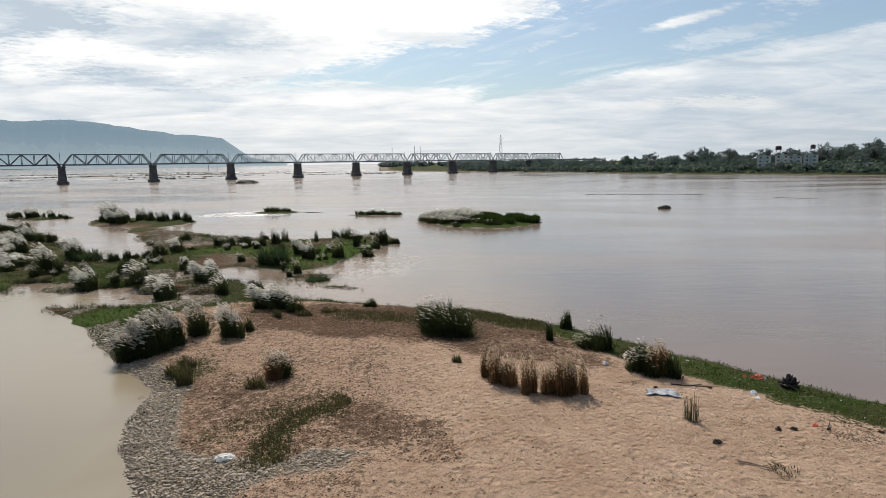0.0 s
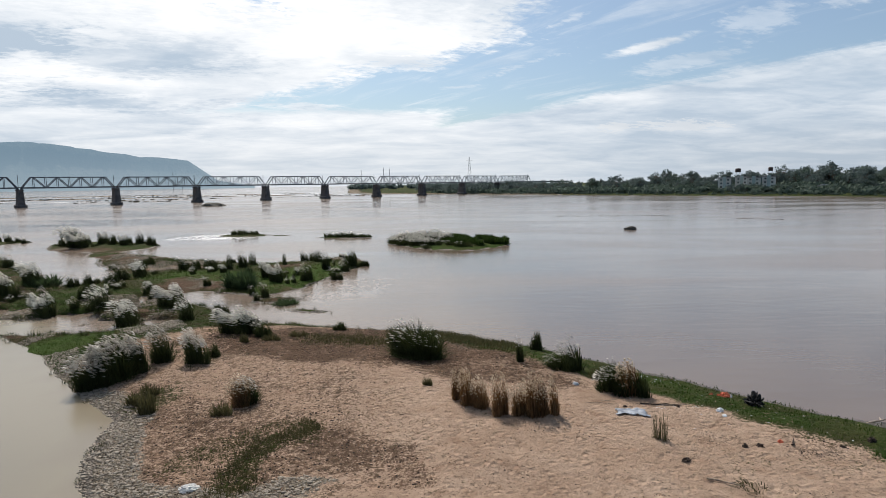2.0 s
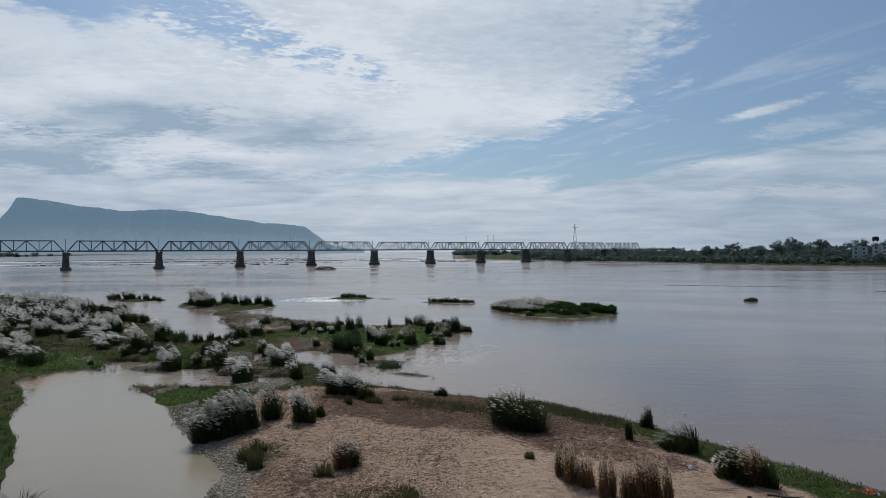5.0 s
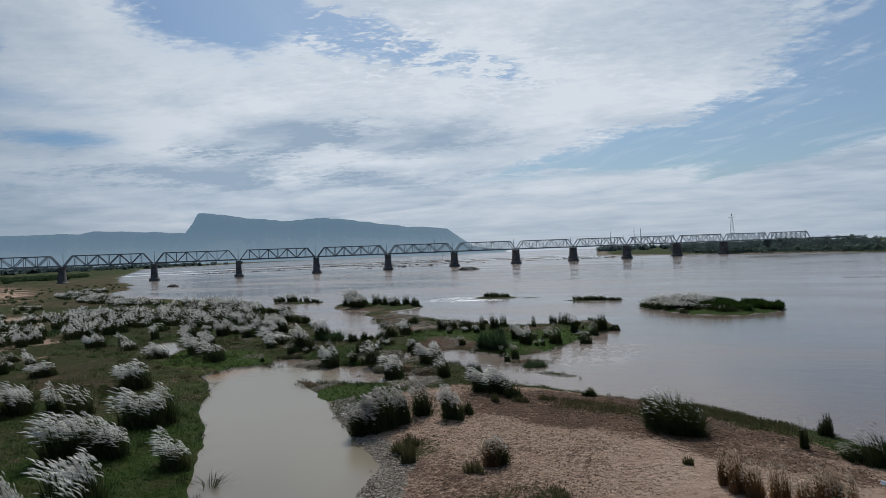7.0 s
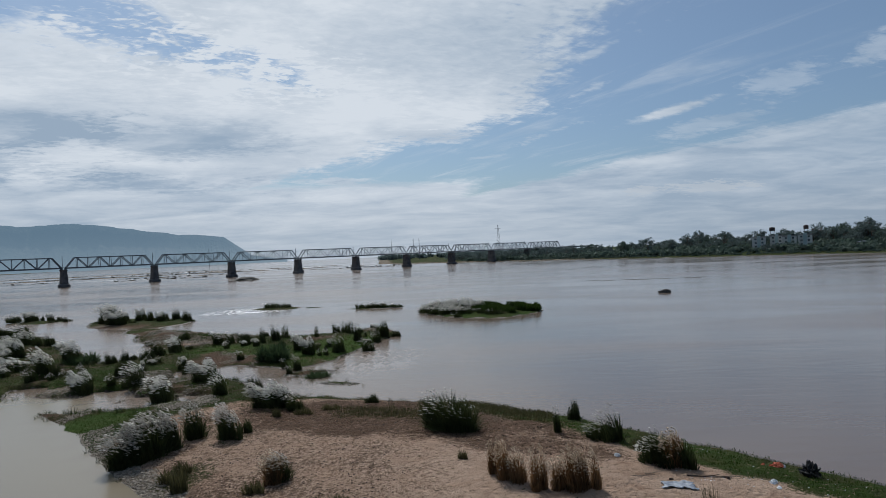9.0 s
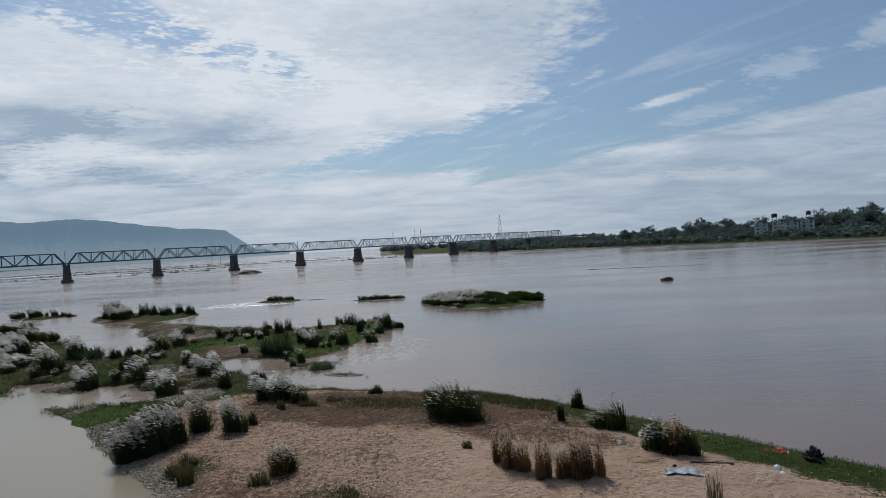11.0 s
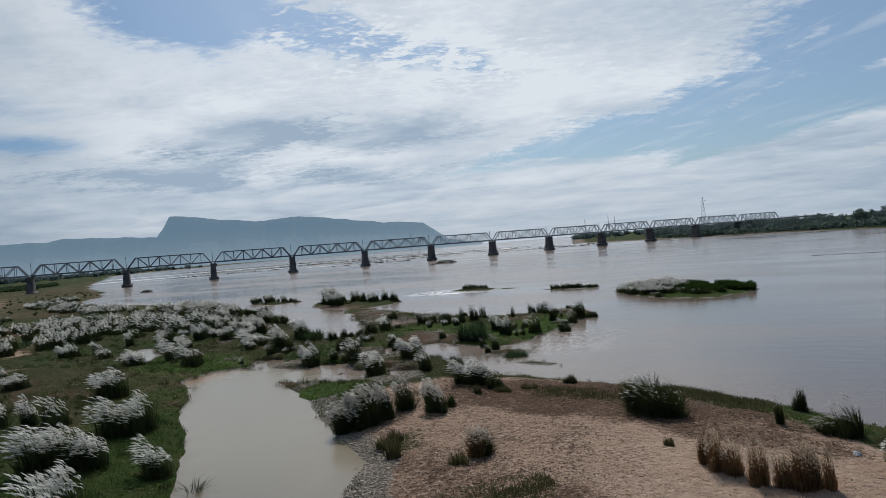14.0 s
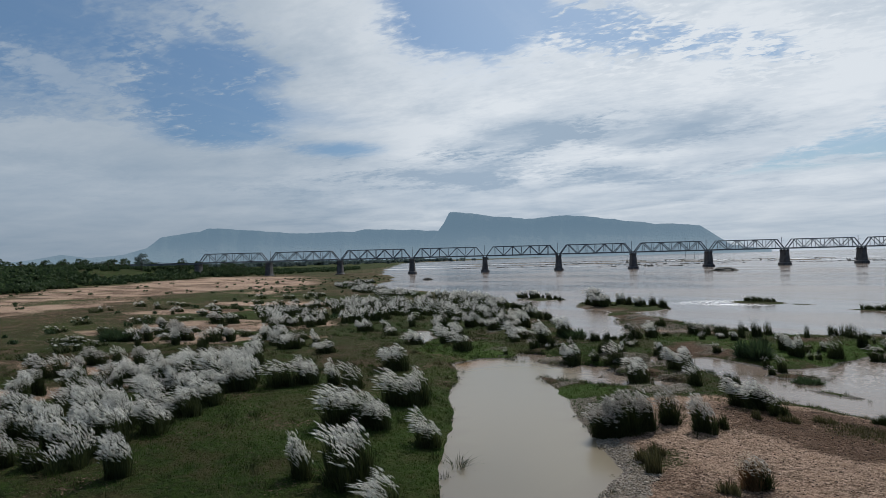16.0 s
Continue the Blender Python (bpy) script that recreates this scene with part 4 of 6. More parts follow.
def plume_arrays(rng, count, tall, lobes, length, thick, wind=0.62, low=0.75):
    """Feathery heads over the tufts, all combed one way by the wind."""
    share = lobes[:, 2] ** 2 * rng.uniform(0.5, 1.5, len(lobes))
    which = rng.choice(len(lobes), count, p=share / share.sum())
    radius, part_tall = lobes[which, 2], lobes[which, 3]
    r, a = 0.95 * radius * np.sqrt(rng.random(count)), rng.random(count) * 2 * np.pi
    h = tall * part_tall * (low + (0.9 - low) * rng.random(count) ** 0.8) * (1 - 0.42 * (r / radius) ** 2.0)
    foot = np.stack([r * np.cos(a), r * np.sin(a)], -1) + lobes[which, :2] + WIND * (0.16 * h)[:, None]
    start = np.concatenate([foot, h[:, None]], -1)
    bias = (rng.random((len(lobes), 3)) - 0.5) * 0.24
    way = np.stack([np.cos(a) * 0.3 * r / radius + WIND[0] * wind, np.sin(a) * 0.3 * r / radius + WIND[1] * wind, 0.72 - 0.38 * r / radius], -1) + bias[which]
    way += (rng.random((count, 3)) - 0.5) * 0.22
    way /= np.linalg.norm(way, axis=1)[:, None]
    u = np.cross(way, np.array([0.2, 0.9, 0.4]))
    u /= np.linalg.norm(u, axis=1)[:, None]
    w = np.cross(way, u)
    ln = length * (0.6 + 0.8 * rng.random(count))
    fat = (thick * (0.6 + 0.8 * rng.random(count)))[:, None]
    belly = start + way * (0.45 * ln)[:, None] - np.array([0, 0, 0.02]) * ln[:, None]
    rows = [start]
    for k in range(3):
        c, q = math.cos(2.094 * k), math.sin(2.094 * k)
        rows.append(belly + (u * c + w * q) * fat)
    rows.append(start + way * ln[:, None] + np.append(WIND, -0.9) * (0.2 * ln)[:, None])
    v = np.stack(rows, 1)
    k = np.arange(count)[:, None] * 5
    tris = np.concatenate([k + np.array([[0, 1 + j, 1 + (j + 1) % 3]]) for j in range(3)] + [k + np.array([[1 + j, 4, 1 + (j + 1) % 3]]) for j in range(3)])
    return v.reshape(-1, 3), np.zeros((0, 4), dtype=int), tris


class Tussock:
    """One pattern of grass clump, about 2 m across and 2 m tall, as a thing to copy and as arrays to join."""

    def __init__(self, seed, blades, plumes, label, leaf=None, head=None, width=0.045, spread=0.85, wind=0.22, low=0.62, length=0.42, thick=0.026, name="kans_grass", category="tall grass", tufts=1):
        rng = np.random.default_rng(seed)
        lobes = lobes_of(rng, tufts)
        self.blade = blade_arrays(rng, blades, 2.0, lobes, width, spread, wind)
        self.plume = plume_arrays(rng, plumes, 2.0, lobes, length, thick, low=low) if plumes else None
        self.leaf, self.head, self.label, self.name, self.category = leaf or M_BLADE, head or M_PLUME, label, name, category
        self.blade_mesh = mesh_from_arrays("blades", *self.blade, self.leaf)
        self.plume_mesh = mesh_from_arrays("plumes", *self.plume, self.head, True) if plumes else None

    def plant(self, x, y, tall, wide, turn=0.0, group="", label=""):
        root = new(self.name, self.blade_mesh)
        root.matrix_basis = Matrix.Translation((x, y, z_at(x, y) - 0.04)) @ Matrix.Rotation(radians(turn), 4, "Z") @ Matrix.Diagonal((wide / 1.9, wide / 1.9, tall / 1.7, 1))
        if self.plume_mesh:
            part("plumes", self.plume_mesh, root)
        return tagged(root, label or self.label, self.category, group)


FLOWERING = [Tussock(s, 430, n, "dense green kans grass clump with white plumes bent by wind", width=0.04, low=w, length=0.35, thick=0.022, spread=0.8, tufts=k) for s, n, w, k in ((101, 270, 0.56, 5), (102, 200, 0.62, 4), (103, 320, 0.5, 6), (104, 130, 0.68, 5), (105, 340, 0.46, 7), (106, 240, 0.58, 5), (119, 90, 0.66, 6), (120, 300, 0.54, 4))]
HALF_BLOWN = [Tussock(s, 620, n, "dark kans grass clump with a thin greyish fringe of plumes", None, M_GREY_PLUME, low=0.62, thick=0.024, length=0.27, spread=0.9, width=0.037, tufts=k) for s, n, k in ((107, 260, 3), (108, 300, 2), (109, 170, 1))]
DOME = [Tussock(s, 860, n, "dense dark grass dome flecked with white plumes on the sandbank", low=0.42, thick=0.018, length=0.2, spread=1.2, width=0.034, wind=0.24, tufts=k) for s, n, k in ((117, 64, 1), (118, 40, 2))]
CROWNED = [Tussock(s, 480, n, "dark green kans grass clump crowned with white plumes", low=0.68, thick=0.023, length=0.26, spread=0.7, width=0.04, tufts=k) for s, n, k in ((115, 380, 4), (116, 260, 3))]
DARK = [Tussock(s, 480, n, "dark green reedy grass clump with few pale plumes", None, M_GREY_PLUME, low=0.8, thick=0.012, spread=0.7, width=0.042, tufts=k) for s, n, k in ((111, 0, 3), (112, 60, 2), (113, 90, 4))]
BROWN = [Tussock(s, 560, 210, "dry straw-brown grass clump with pale heads on bare sand", M_DRY, M_DRY_PLUME, 0.036, 0.5, 0.16, 0.42, 0.2, 0.03, "dry_grass", tufts=k) for s, k in ((121, 2), (122, 3), (123, 1))]
REED = [Tussock(s, 220, 0, "slim upright dark green reed tuft", spread=0.35, width=0.036, wind=0.16, name="reeds", category="reeds") for s in (161, 162)]
BUSHY = [Tussock(s, 1100, 0, "low rounded dark green bush", M_SCRUB, None, 0.06, 1.3, 0.05, name="bush", category="bush", tufts=5) for s in (163, 164)]
DRY_REED = [Tussock(s, 80, 0, "leaning olive-brown reed tuft on bare sand", M_STRAW, None, 0.05, 0.7, 0.5, name="reeds", category="reeds") for s in (165,)]
LOW = [Tussock(s, 260, 0, "low olive-green grass tuft", M_STRAW, None, 0.06, 0.9, 0.1, name="grass_tuft", category="grass tuft", tufts=3) for s in (131, 132)]

# (x, y, height, width) of each clump
CLUMPS_BANK = [(-20.6, 39.6, 2.2, 2.2), (-20.2, 40.3, 2.6, 2.4), (-19.8, 41.0, 2.8, 2.4), (-19.4, 41.7, 2.8, 2.4), (-18.9, 42.4, 2.6, 2.2), (-15.0, 52.4, 2.3, 3.4), (-13.8, 52.2, 1.9, 2.6), (-18.2, 44.4, 2.5, 1.7), (-15.2, 43.3, 2.4, 1.9)]
CLUMPS_DARK = [(-14.8, 45.2, 1.3, 1.2), (-12.2, 50.6, 1.3, 1.7), (10.6, 39.6, 2.1, 2.1), (9.3, 45.6, 1.9, 1.1), (7.4, 41.4, 1.7, 0.6), (9.7, 40.2, 1.1, 1.8), (-6.5, 53.4, 1.0, 1.5)]
CLUMPS_BROWN = [(2.4, 33.0, 1.8, 1.1), (2.9, 32.2, 2.1, 1.3), (3.5, 31.6, 1.7, 1.0), (4.35, 30.7, 2.3, 1.1), (5.5, 30.7, 1.7, 1.1), (6.2, 30.5, 2.2, 1.4), (6.8, 30.5, 2.0, 1.3)]
CLUMPS_LOW = [(-13.5, 48.5, 0.9, 1.0), (-10.5, 32.9, 0.9, 1.3), (-15.2, 34.4, 1.6, 1.4), (0.8, 36.3, 0.7, 0.7), (-16.2, 36.2, 0.9, 1.8), (12.0, 37.7, 1.1, 1.6), (-16.3, 37.6, 0.8, 1.5), (-11.5, 49.4, 0.7, 1.6), (-9.5, 50.4, 0.6, 1.6)]
SPIT_WHITE = [(-67.8, 96.1, 2.1, 2.9), (-70.7, 98.3, 1.9, 1.9), (-70.5, 104.4, 2.5, 2.7), (-62.2, 99.8, 0.9, 1.8), (-53.1, 76.0, 2.3, 4.6), (-48.0, 73.7, 3.0, 2.2), (-38.6, 88.7, 2.2, 2.7), (-51.7, 72.0, 1.6, 1.9)]
SPIT_CROWNED = [(-50.8, 84.5, 3.0, 3.4), (-37.7, 64.2, 2.5, 2.8), (-32.2, 64.3, 2.5, 2.3), (-27.1, 59.2, 2.6, 3.1), (-25.4, 65.7, 2.4, 3.3), (-21.4, 58.4, 2.1, 1.6), (-20.0, 84.1, 2.0, 1.6), (-17.8, 80.8, 2.4, 2.1)]
SPIT_DARK = [(-86.4, 120.0, 2.1, 1.8), (-84.5, 119.9, 1.6, 2.3), (-81.8, 120.0, 2.4, 3.6), (-67.6, 102.7, 1.9, 1.9), (-65.3, 102.5, 2.1, 2.1), (-46.5, 69.2, 1.5, 1.6), (-46.4, 73.5, 2.0, 1.6), (-43.2, 80.3, 1.5, 1.7), (-42.3, 81.7, 1.6, 1.4), (-36.6, 69.8, 2.2, 1.7), (-38.8, 84.0, 2.0, 2.0), (-39.2, 81.7, 1.5, 2.3), (-42.8, 101.7, 1.5, 2.2), (-33.9, 92.9, 1.8, 1.9), (-32.5, 93.1, 1.6, 2.8), (-30.0, 92.8, 1.8, 2.7), (-17.2, 72.0, 1.7, 1.2), (-14.2, 83.1, 2.3, 2.4), (-9.8, 97.4, 2.9, 2.4), (-10.2, 84.4, 1.9, 2.1), (-10.1, 92.8, 1.7, 1.8), (-7.9, 98.3, 1.2, 2.2), (-19.1, 62.4, 1.5, 1.8), (-13.3, 52.2, 1.1, 1.0)]
SPIT_REEDS = [(-27.1, 92.0, 2.3, 1.1), (-25.5, 94.1, 2.0, 1.4), (-25.1, 97.3, 2.2, 1.3), (-20.0, 96.7, 1.9, 0.8), (-17.5, 101.4, 1.4, 1.3), (-16.4, 101.3, 1.8, 1.3), (-15.3, 100.0, 2.1, 1.4), (-12.8, 91.9, 2.2, 1.3)]
SPIT_BUSHES = [(-49.5, 84.0, 1.7, 3.6), (-21.4, 77.8, 2.4, 3.5), (-14.1, 67.4, 0.8, 2.4)]
CLUMPS_MARSH = [(-59.5, 30.8, 3.4, 3.6), (-62.0, 29.0, 3.2, 4.1), (-57.1, 32.5, 3.2, 3.7), (-52.5, 34.1, 2.6, 3.4), (-51.5, 36.4, 2.7, 3.0), (-49.0, 37.6, 2.4, 1.7), (-46.3, 37.9, 2.4, 3.1), (-50.9, 47.8, 2.9, 3.6), (-38.3, 36.1, 3.0, 3.0), (-37.2, 37.4, 3.0, 2.8),
                (-36.9, 29.0, 3.0, 3.4), (-35.4, 29.8, 3.0, 2.6), (-34.1, 30.2, 2.4, 2.2), (-29.2, 30.2, 2.4, 2.4), (-27.4, 21.6, 3.3, 3.0), (-28.3, 23.0, 3.2, 2.8), (-30.2, 20.7, 2.4, 1.8), (-22.6, 20.0, 2.2, 2.8), (-38.4, 13.7, 2.4, 1.8), (-53.8, 63.2, 2.2, 3.5), (-63.2, 63.5, 2.2, 2.9), (-59.8, 67.0, 2.7, 4.0)]

pick = random.Random(5)


def plant_all(spots, kinds, group, size=1.0):
    for i, (x, y, tall, wide) in enumerate(spots):
        kinds[i % len(kinds)].plant(x, y, tall * size, wide * size, pick.uniform(-25, 25), group)


plant_all([c for c in CLUMPS_BANK if c[1] < 50], HALF_BLOWN, "kans grass on the sandbank")
plant_all([c for c in CLUMPS_BANK if c[1] >= 50], CROWNED, "kans grass on the sandbank")
plant_all(CLUMPS_DARK, DARK, "dark grass on the sandbank")
plant_all([(1.1, 43.0, 2.3, 2.3), (-0.9, 43.3, 2.5, 2.4), (0.1, 43.4, 2.9, 2.9)], DOME, "dark grass on the sandbank")
BROWN[2].plant(-9.8, 34.5, 1.8, 1.5, 0, "dry grass on the sandbank", "small brown grass clump with pale tips")
HALF_BLOWN[2].plant(-9.5, 34.7, 1.5, 1.3, 0, "dark grass on the sandbank", "small dark grass clump with pale tips")
plant_all(CLUMPS_BROWN, BROWN, "dry grass on the sandbank")
plant_all(CLUMPS_LOW, LOW, "low tufts on the sandbank")
plant_all(SPIT_WHITE, [FLOWERING[1], FLOWERING[5], FLOWERING[0]], "kans grass on the spit", 1.05)
plant_all(SPIT_CROWNED, [CROWNED[1], CROWNED[0], FLOWERING[3]], "kans grass on the spit", 1.05)
plant_all(SPIT_DARK, DARK, "dark grass on the spit", 1.05)
plant_all(SPIT_REEDS, [REED[0], DARK[1], REED[1]], "reeds on the spit", 1.2)
plant_all(SPIT_BUSHES, BUSHY, "bushes on the spit", 1.2)
loose = np.random.default_rng(61).uniform((-52, 60), (-8, 108), (300, 2))
loose = loose[(land_by(loose[:, 0], loose[:, 1]) > 0.4) & (fbm(loose[:, 0], loose[:, 1], 7, 2, 63) > -0.15)][:75]
for x, y in loose:
    pick.choice(DARK + CROWNED[1:]).plant(float(x), float(y), pick.uniform(0.5, 1.2), pick.uniform(0.5, 1.5), pick.uniform(-25, 25), "dark grass on the spit")
plant_all(CLUMPS_MARSH, FLOWERING, "kans grass in the marsh")
MARSH_DRY = [(-79.4, 20.6, 2.4, 3.4), (-77.6, 22.2, 2.6, 3.2), (-76.0, 23.4, 2.2, 2.6), (-82.0, 27.6, 2.2, 3.2), (-80.2, 29.2, 2.4, 2.6), (-77.4, 30.7, 2.3, 3.4), (-116.6, 61.4, 2.3, 3.8), (-113.8, 63.0, 2.2, 3.6), (-116.7, 50.5, 2.2, 3.4), (-109.0, 50.1, 2.3, 3.2), (-103.6, 40.2, 2.2, 3.0), (-101.8, 41.6, 2.6, 3.2), (-96.2, 45.1, 2.5, 3.8), (-91.8, 47.6, 2.3, 3.2), (-89.6, 49.2, 2.0, 2.8)]
plant_all(MARSH_DRY, [HALF_BLOWN[0], FLOWERING[3], HALF_BLOWN[1]], "kans grass on the sandy flats")
BUSHY[1].plant(-108.0, 38.4, 2.4, 5.0, 0, "bushes on the flats", "dark green bush on the sandy flats")
BUSHY[0].plant(-104.6, 39.6, 2.0, 3.6, 40, "bushes on the flats", "dark green bush on the sandy flats")
BROWN[1].plant(12.8, 34.8, 2.2, 2.0, 0, "dry grass on the sandbank", "brown and green grass clump, half dried")
DOME[1].plant(12.2, 34.6, 2.1, 2.3, 0, "kans grass on the sandbank")
DARK[0].plant(12.7, 34.4, 1.7, 2.4, 0, "dark grass on the sandbank")
FLOWERING[3].plant(11.5, 35.1, 1.6, 1.5, 0, "kans grass on the sandbank")
DRY_REED[0].plant(11.35, 27.4, 1.6, 0.45, 0, "dry grass on the sandbank")
DRY_REED[0].plant(11.6, 27.2, 1.8, 0.55, 20, "dry grass on the sandbank")
Tussock(160, 90, 0, "", width=0.05, spread=2.4, wind=0.0).plant(-25.3, 28.9, 1.2, 1.3, 0, "dark grass on the sandbank", "spiky green shrub standing in the pond's edge")

# the dense white thickets of the western marsh: the nearer clumps one by one, the far ones joined
THICKETS = [[(-120, 70), (-140, 110), (-128, 150), (-108, 142), (-88, 122), (-66, 98), (-56, 80), (-62, 70), (-80, 66), (-95, 60)],
            [(-72, 16), (-69, 21), (-76, 36), (-68, 41), (-54, 32), (-49, 24.5), (-46, 19.5), (-42.5, 15), (-39.5, 10), (-40, 5), (-60, 6)],
            [(-95, 40), (-92, 58), (-70, 56), (-66, 50), (-74, 42)]]
DENSITY = [0.11, 0.2, 0.07]
spots = []
for outline, much in zip(THICKETS, DENSITY):
    xs, ys = [p[0] for p in outline], [p[1] for p in outline]
    n = int(much * (max(xs) - min(xs)) * (max(ys) - min(ys)))
    cand = [(pick.uniform(min(xs), max(xs)), pick.uniform(min(ys), max(ys))) for _ in range(n)]
    cx, cy = np.array([c[0] for c in cand]), np.array([c[1] for c in cand])
    ok = (inside_by(cx, cy, outline) > 0) & (land_by(cx, cy) > 0.5) & (fbm(cx, cy, 11, 3, 55) > -0.16)
    spots += [c for c, good in zip(cand, ok) if good]
spots.sort(key=lambda c: math.hypot(*c))
for i, (x, y) in enumerate(spots[:210]):
    k = pick.choices(FLOWERING + CROWNED + DARK[1:], (3, 4, 2, 5, 2, 4, 5, 2, 4, 5, 3, 3))[0]
    k.plant(x, y, pick.uniform(1.1, 2.8), pick.uniform(1.3, 3.1), pick.uniform(-25, 25), "kans grass in the marsh")


def joined_stuff(name, rows, label, category):
    """Many clumps in one mesh of blades and one of plumes."""
    root = None
    for kind in ("blade", "plume"):
        vs, qs, ts, base = [], [], [], 0
        ground_z = height_at(np.array([r[1] for r in rows]), np.array([r[2] for r in rows]))
        for (tus, x, y, tall, wide, turn), gz in zip(rows, ground_z):
            arrays = tus.blade if kind == "blade" else tus.plume
            if arrays is None:
                continue
            v, q, t = arrays
            c, s = math.cos(radians(turn)), math.sin(radians(turn))
            vx, vy = (v[:, 0] * c - v[:, 1] * s) * wide / 2 + x, (v[:, 0] * s + v[:, 1] * c) * wide / 2 + y
            vs.append(np.stack([vx, vy, v[:, 2] * tall / 2 + gz - 0.04], -1))
            qs.append(q + base)
            ts.append(t + base)
            base += len(v)
        if not vs:
            continue
        mat = rows[0][0].leaf if kind == "blade" else rows[0][0].head
        data = mesh_from_arrays(name, np.concatenate(vs), np.concatenate(qs), np.concatenate(ts), mat)
        if root is None:
            root = tagged(new(name, data), label, category, kind="stuff")
        else:
            tagged(part("plumes", data, root), kind="stuff")
    return root


SPARSE = [Tussock(s, 120, n, "far kans grass", width=0.09, thick=0.045, length=0.27, low=0.62, spread=0.7, tufts=k) for s, n, k in ((141, 46, 3), (142, 74, 4), (143, 22, 3), (149, 60, 2))]
SPARSE_DARK = [Tussock(s, 110, n, "far reeds", width=0.1, thick=0.05, tufts=3) for s, n in ((144, 0), (145, 10))]
far = [(pick.choice(SPARSE + SPARSE_DARK[1:]), x, y, pick.uniform(1.9, 3.4), pick.uniform(1.8, 3.6), pick.uniform(-25, 25)) for x, y in spots[210:]]


def scatter(outline, n, keep=0.3):
    xs, ys = [p[0] for p in outline], [p[1] for p in outline]
    cand = np.array([(pick.uniform(min(xs), max(xs)), pick.uniform(min(ys), max(ys))) for _ in range(n)])
    ok = (inside_by(cand[:, 0], cand[:, 1], outline) > keep) & (land_by(cand[:, 0], cand[:, 1]) > keep)
    return cand[ok]


WEST_EDGE = [(-140, 145), (-185, 170), (-225, 190), (-260, 235), (-268, 225), (-235, 180), (-190, 155), (-145, 130)]
far += [(pick.choice(SPARSE), x, y, pick.uniform(1.8, 2.8), pick.uniform(3, 6), pick.uniform(-25, 25)) for x, y in scatter(WEST_EDGE, 500)]
LEFT_FLATS = [(-90, 60), (-130, 110), (-175, 130), (-200, 90), (-180, 60), (-120, 30), (-95, 20)]
far += [(pick.choice(SPARSE[2:] + SPARSE_DARK), x, y, pick.uniform(1.0, 2.4), pick.uniform(2, 6), pick.uniform(-25, 25)) for x, y in scatter(LEFT_FLATS, 130)]
joined_stuff("marsh_grass", far, "white-plumed kans grass spreading over the far marsh", "tall grass")
isle = [(pick.choice(SPARSE[:2] + SPARSE[3:]), x, y, pick.uniform(1.5, 2.5), pick.uniform(2.4, 3.6), pick.uniform(-25, 25)) for x, y in scatter([(-5, 134), (0, 126), (6, 124.5), (9, 129), (6, 140), (-3, 142)], 110)]
isle += [(pick.choice(SPARSE_DARK), x, y, pick.uniform(1.0, 1.8), pick.uniform(2.5, 4), pick.uniform(-25, 25)) for x, y in scatter(BIG_ISLE, 40)]
joined_stuff("island_grass", isle, "white kans grass crowding half of the low river island", "tall grass")
ISLE_BUSH = [Tussock(s, 420, 0, "island bush", M_TURF, None, 0.12, 1.3, 0.05, tufts=4) for s in (171, 172)]
bushes = [(pick.choice(ISLE_BUSH), x, y, pick.triangular(0.9, 3.0, 1.6), pick.uniform(2.2, 4.0), pick.uniform(-25, 25)) for x, y in scatter([(7, 126), (10, 121), (18, 125), (20.5, 130), (16, 135), (8, 139)], 70)]
joined_stuff("island_bushes", bushes, "olive-green bushes crowding the bare end of the river island", "bushes")
# the clumps of the two northern strips
STRIP_LARGE = [(-107.2, 154.5, 1.9, 4.5), (-102.6, 154.4, 2.2, 4.4), (-70.6, 134.2, 2.9, 4.4), (-79.0, 147.0, 3.7, 5.0)]
STRIP_DARK = [(-101.5, 156.5, 1.7, 1.0), (-96.2, 155.4, 1.3, 1.4), (-93.0, 152.0, 1.4, 1.4), (-76.5, 138.5, 2.1, 2.0), (-75.5, 142.0, 3.1, 2.7), (-68.6, 139.1, 2.2, 1.8), (-65.9, 138.5, 2.6, 2.3), (-63.7, 141.8, 1.9, 1.8), (-61.2, 141.6, 2.6, 2.3), (-58.6, 139.9, 2.2, 1.8), (-57.4, 139.2, 2.3, 1.9)]
STRIP_CROWNED = [(-98.4, 154.8, 1.9, 2.0), (-72.1, 140.4, 2.1, 2.2), (-62.6, 136.8, 2.1, 2.1), (-73.4, 136.2, 1.8, 2.6), (-69.6, 142.6, 2.6, 2.4)]
plant_all(STRIP_LARGE, [DARK[2], CROWNED[1], CROWNED[0], FLOWERING[3]], "kans grass on the river strips", 1.1)
plant_all(STRIP_DARK, DARK, "dark grass on the river strips", 1.1)
plant_all(STRIP_CROWNED, CROWNED, "kans grass on the river strips", 1.1)
strips = [(SPARSE_DARK[0], x, y, pick.uniform(0.6, 1.2), pick.uniform(1.6, 3.0), pick.uniform(-25, 25)) for x, y in scatter(NORTH_STRIP, 14)]
strips += [(SPARSE_DARK[0], x, y, pick.uniform(0.6, 1.3), pick.uniform(1.6, 3.0), pick.uniform(-25, 25)) for x, y in scatter([(-54.8, 135), (-57.6, 144), (-75, 153), (-84, 148), (-76, 136), (-66, 134)], 34)]
strips += [(pick.choice(SPARSE_DARK), -47 + 1.4 * i, 164 + pick.uniform(-1, 1.5), pick.uniform(1.4, 2.6), 2.6, 0) for i in range(5)]
strips += [(pick.choice(SPARSE_DARK), -20.5 + 1.2 * i, 153.6 - 0.25 * i + pick.uniform(-0.5, 0.5), pick.uniform(1.2, 2.1), 3.0, 0) for i in range(9)]
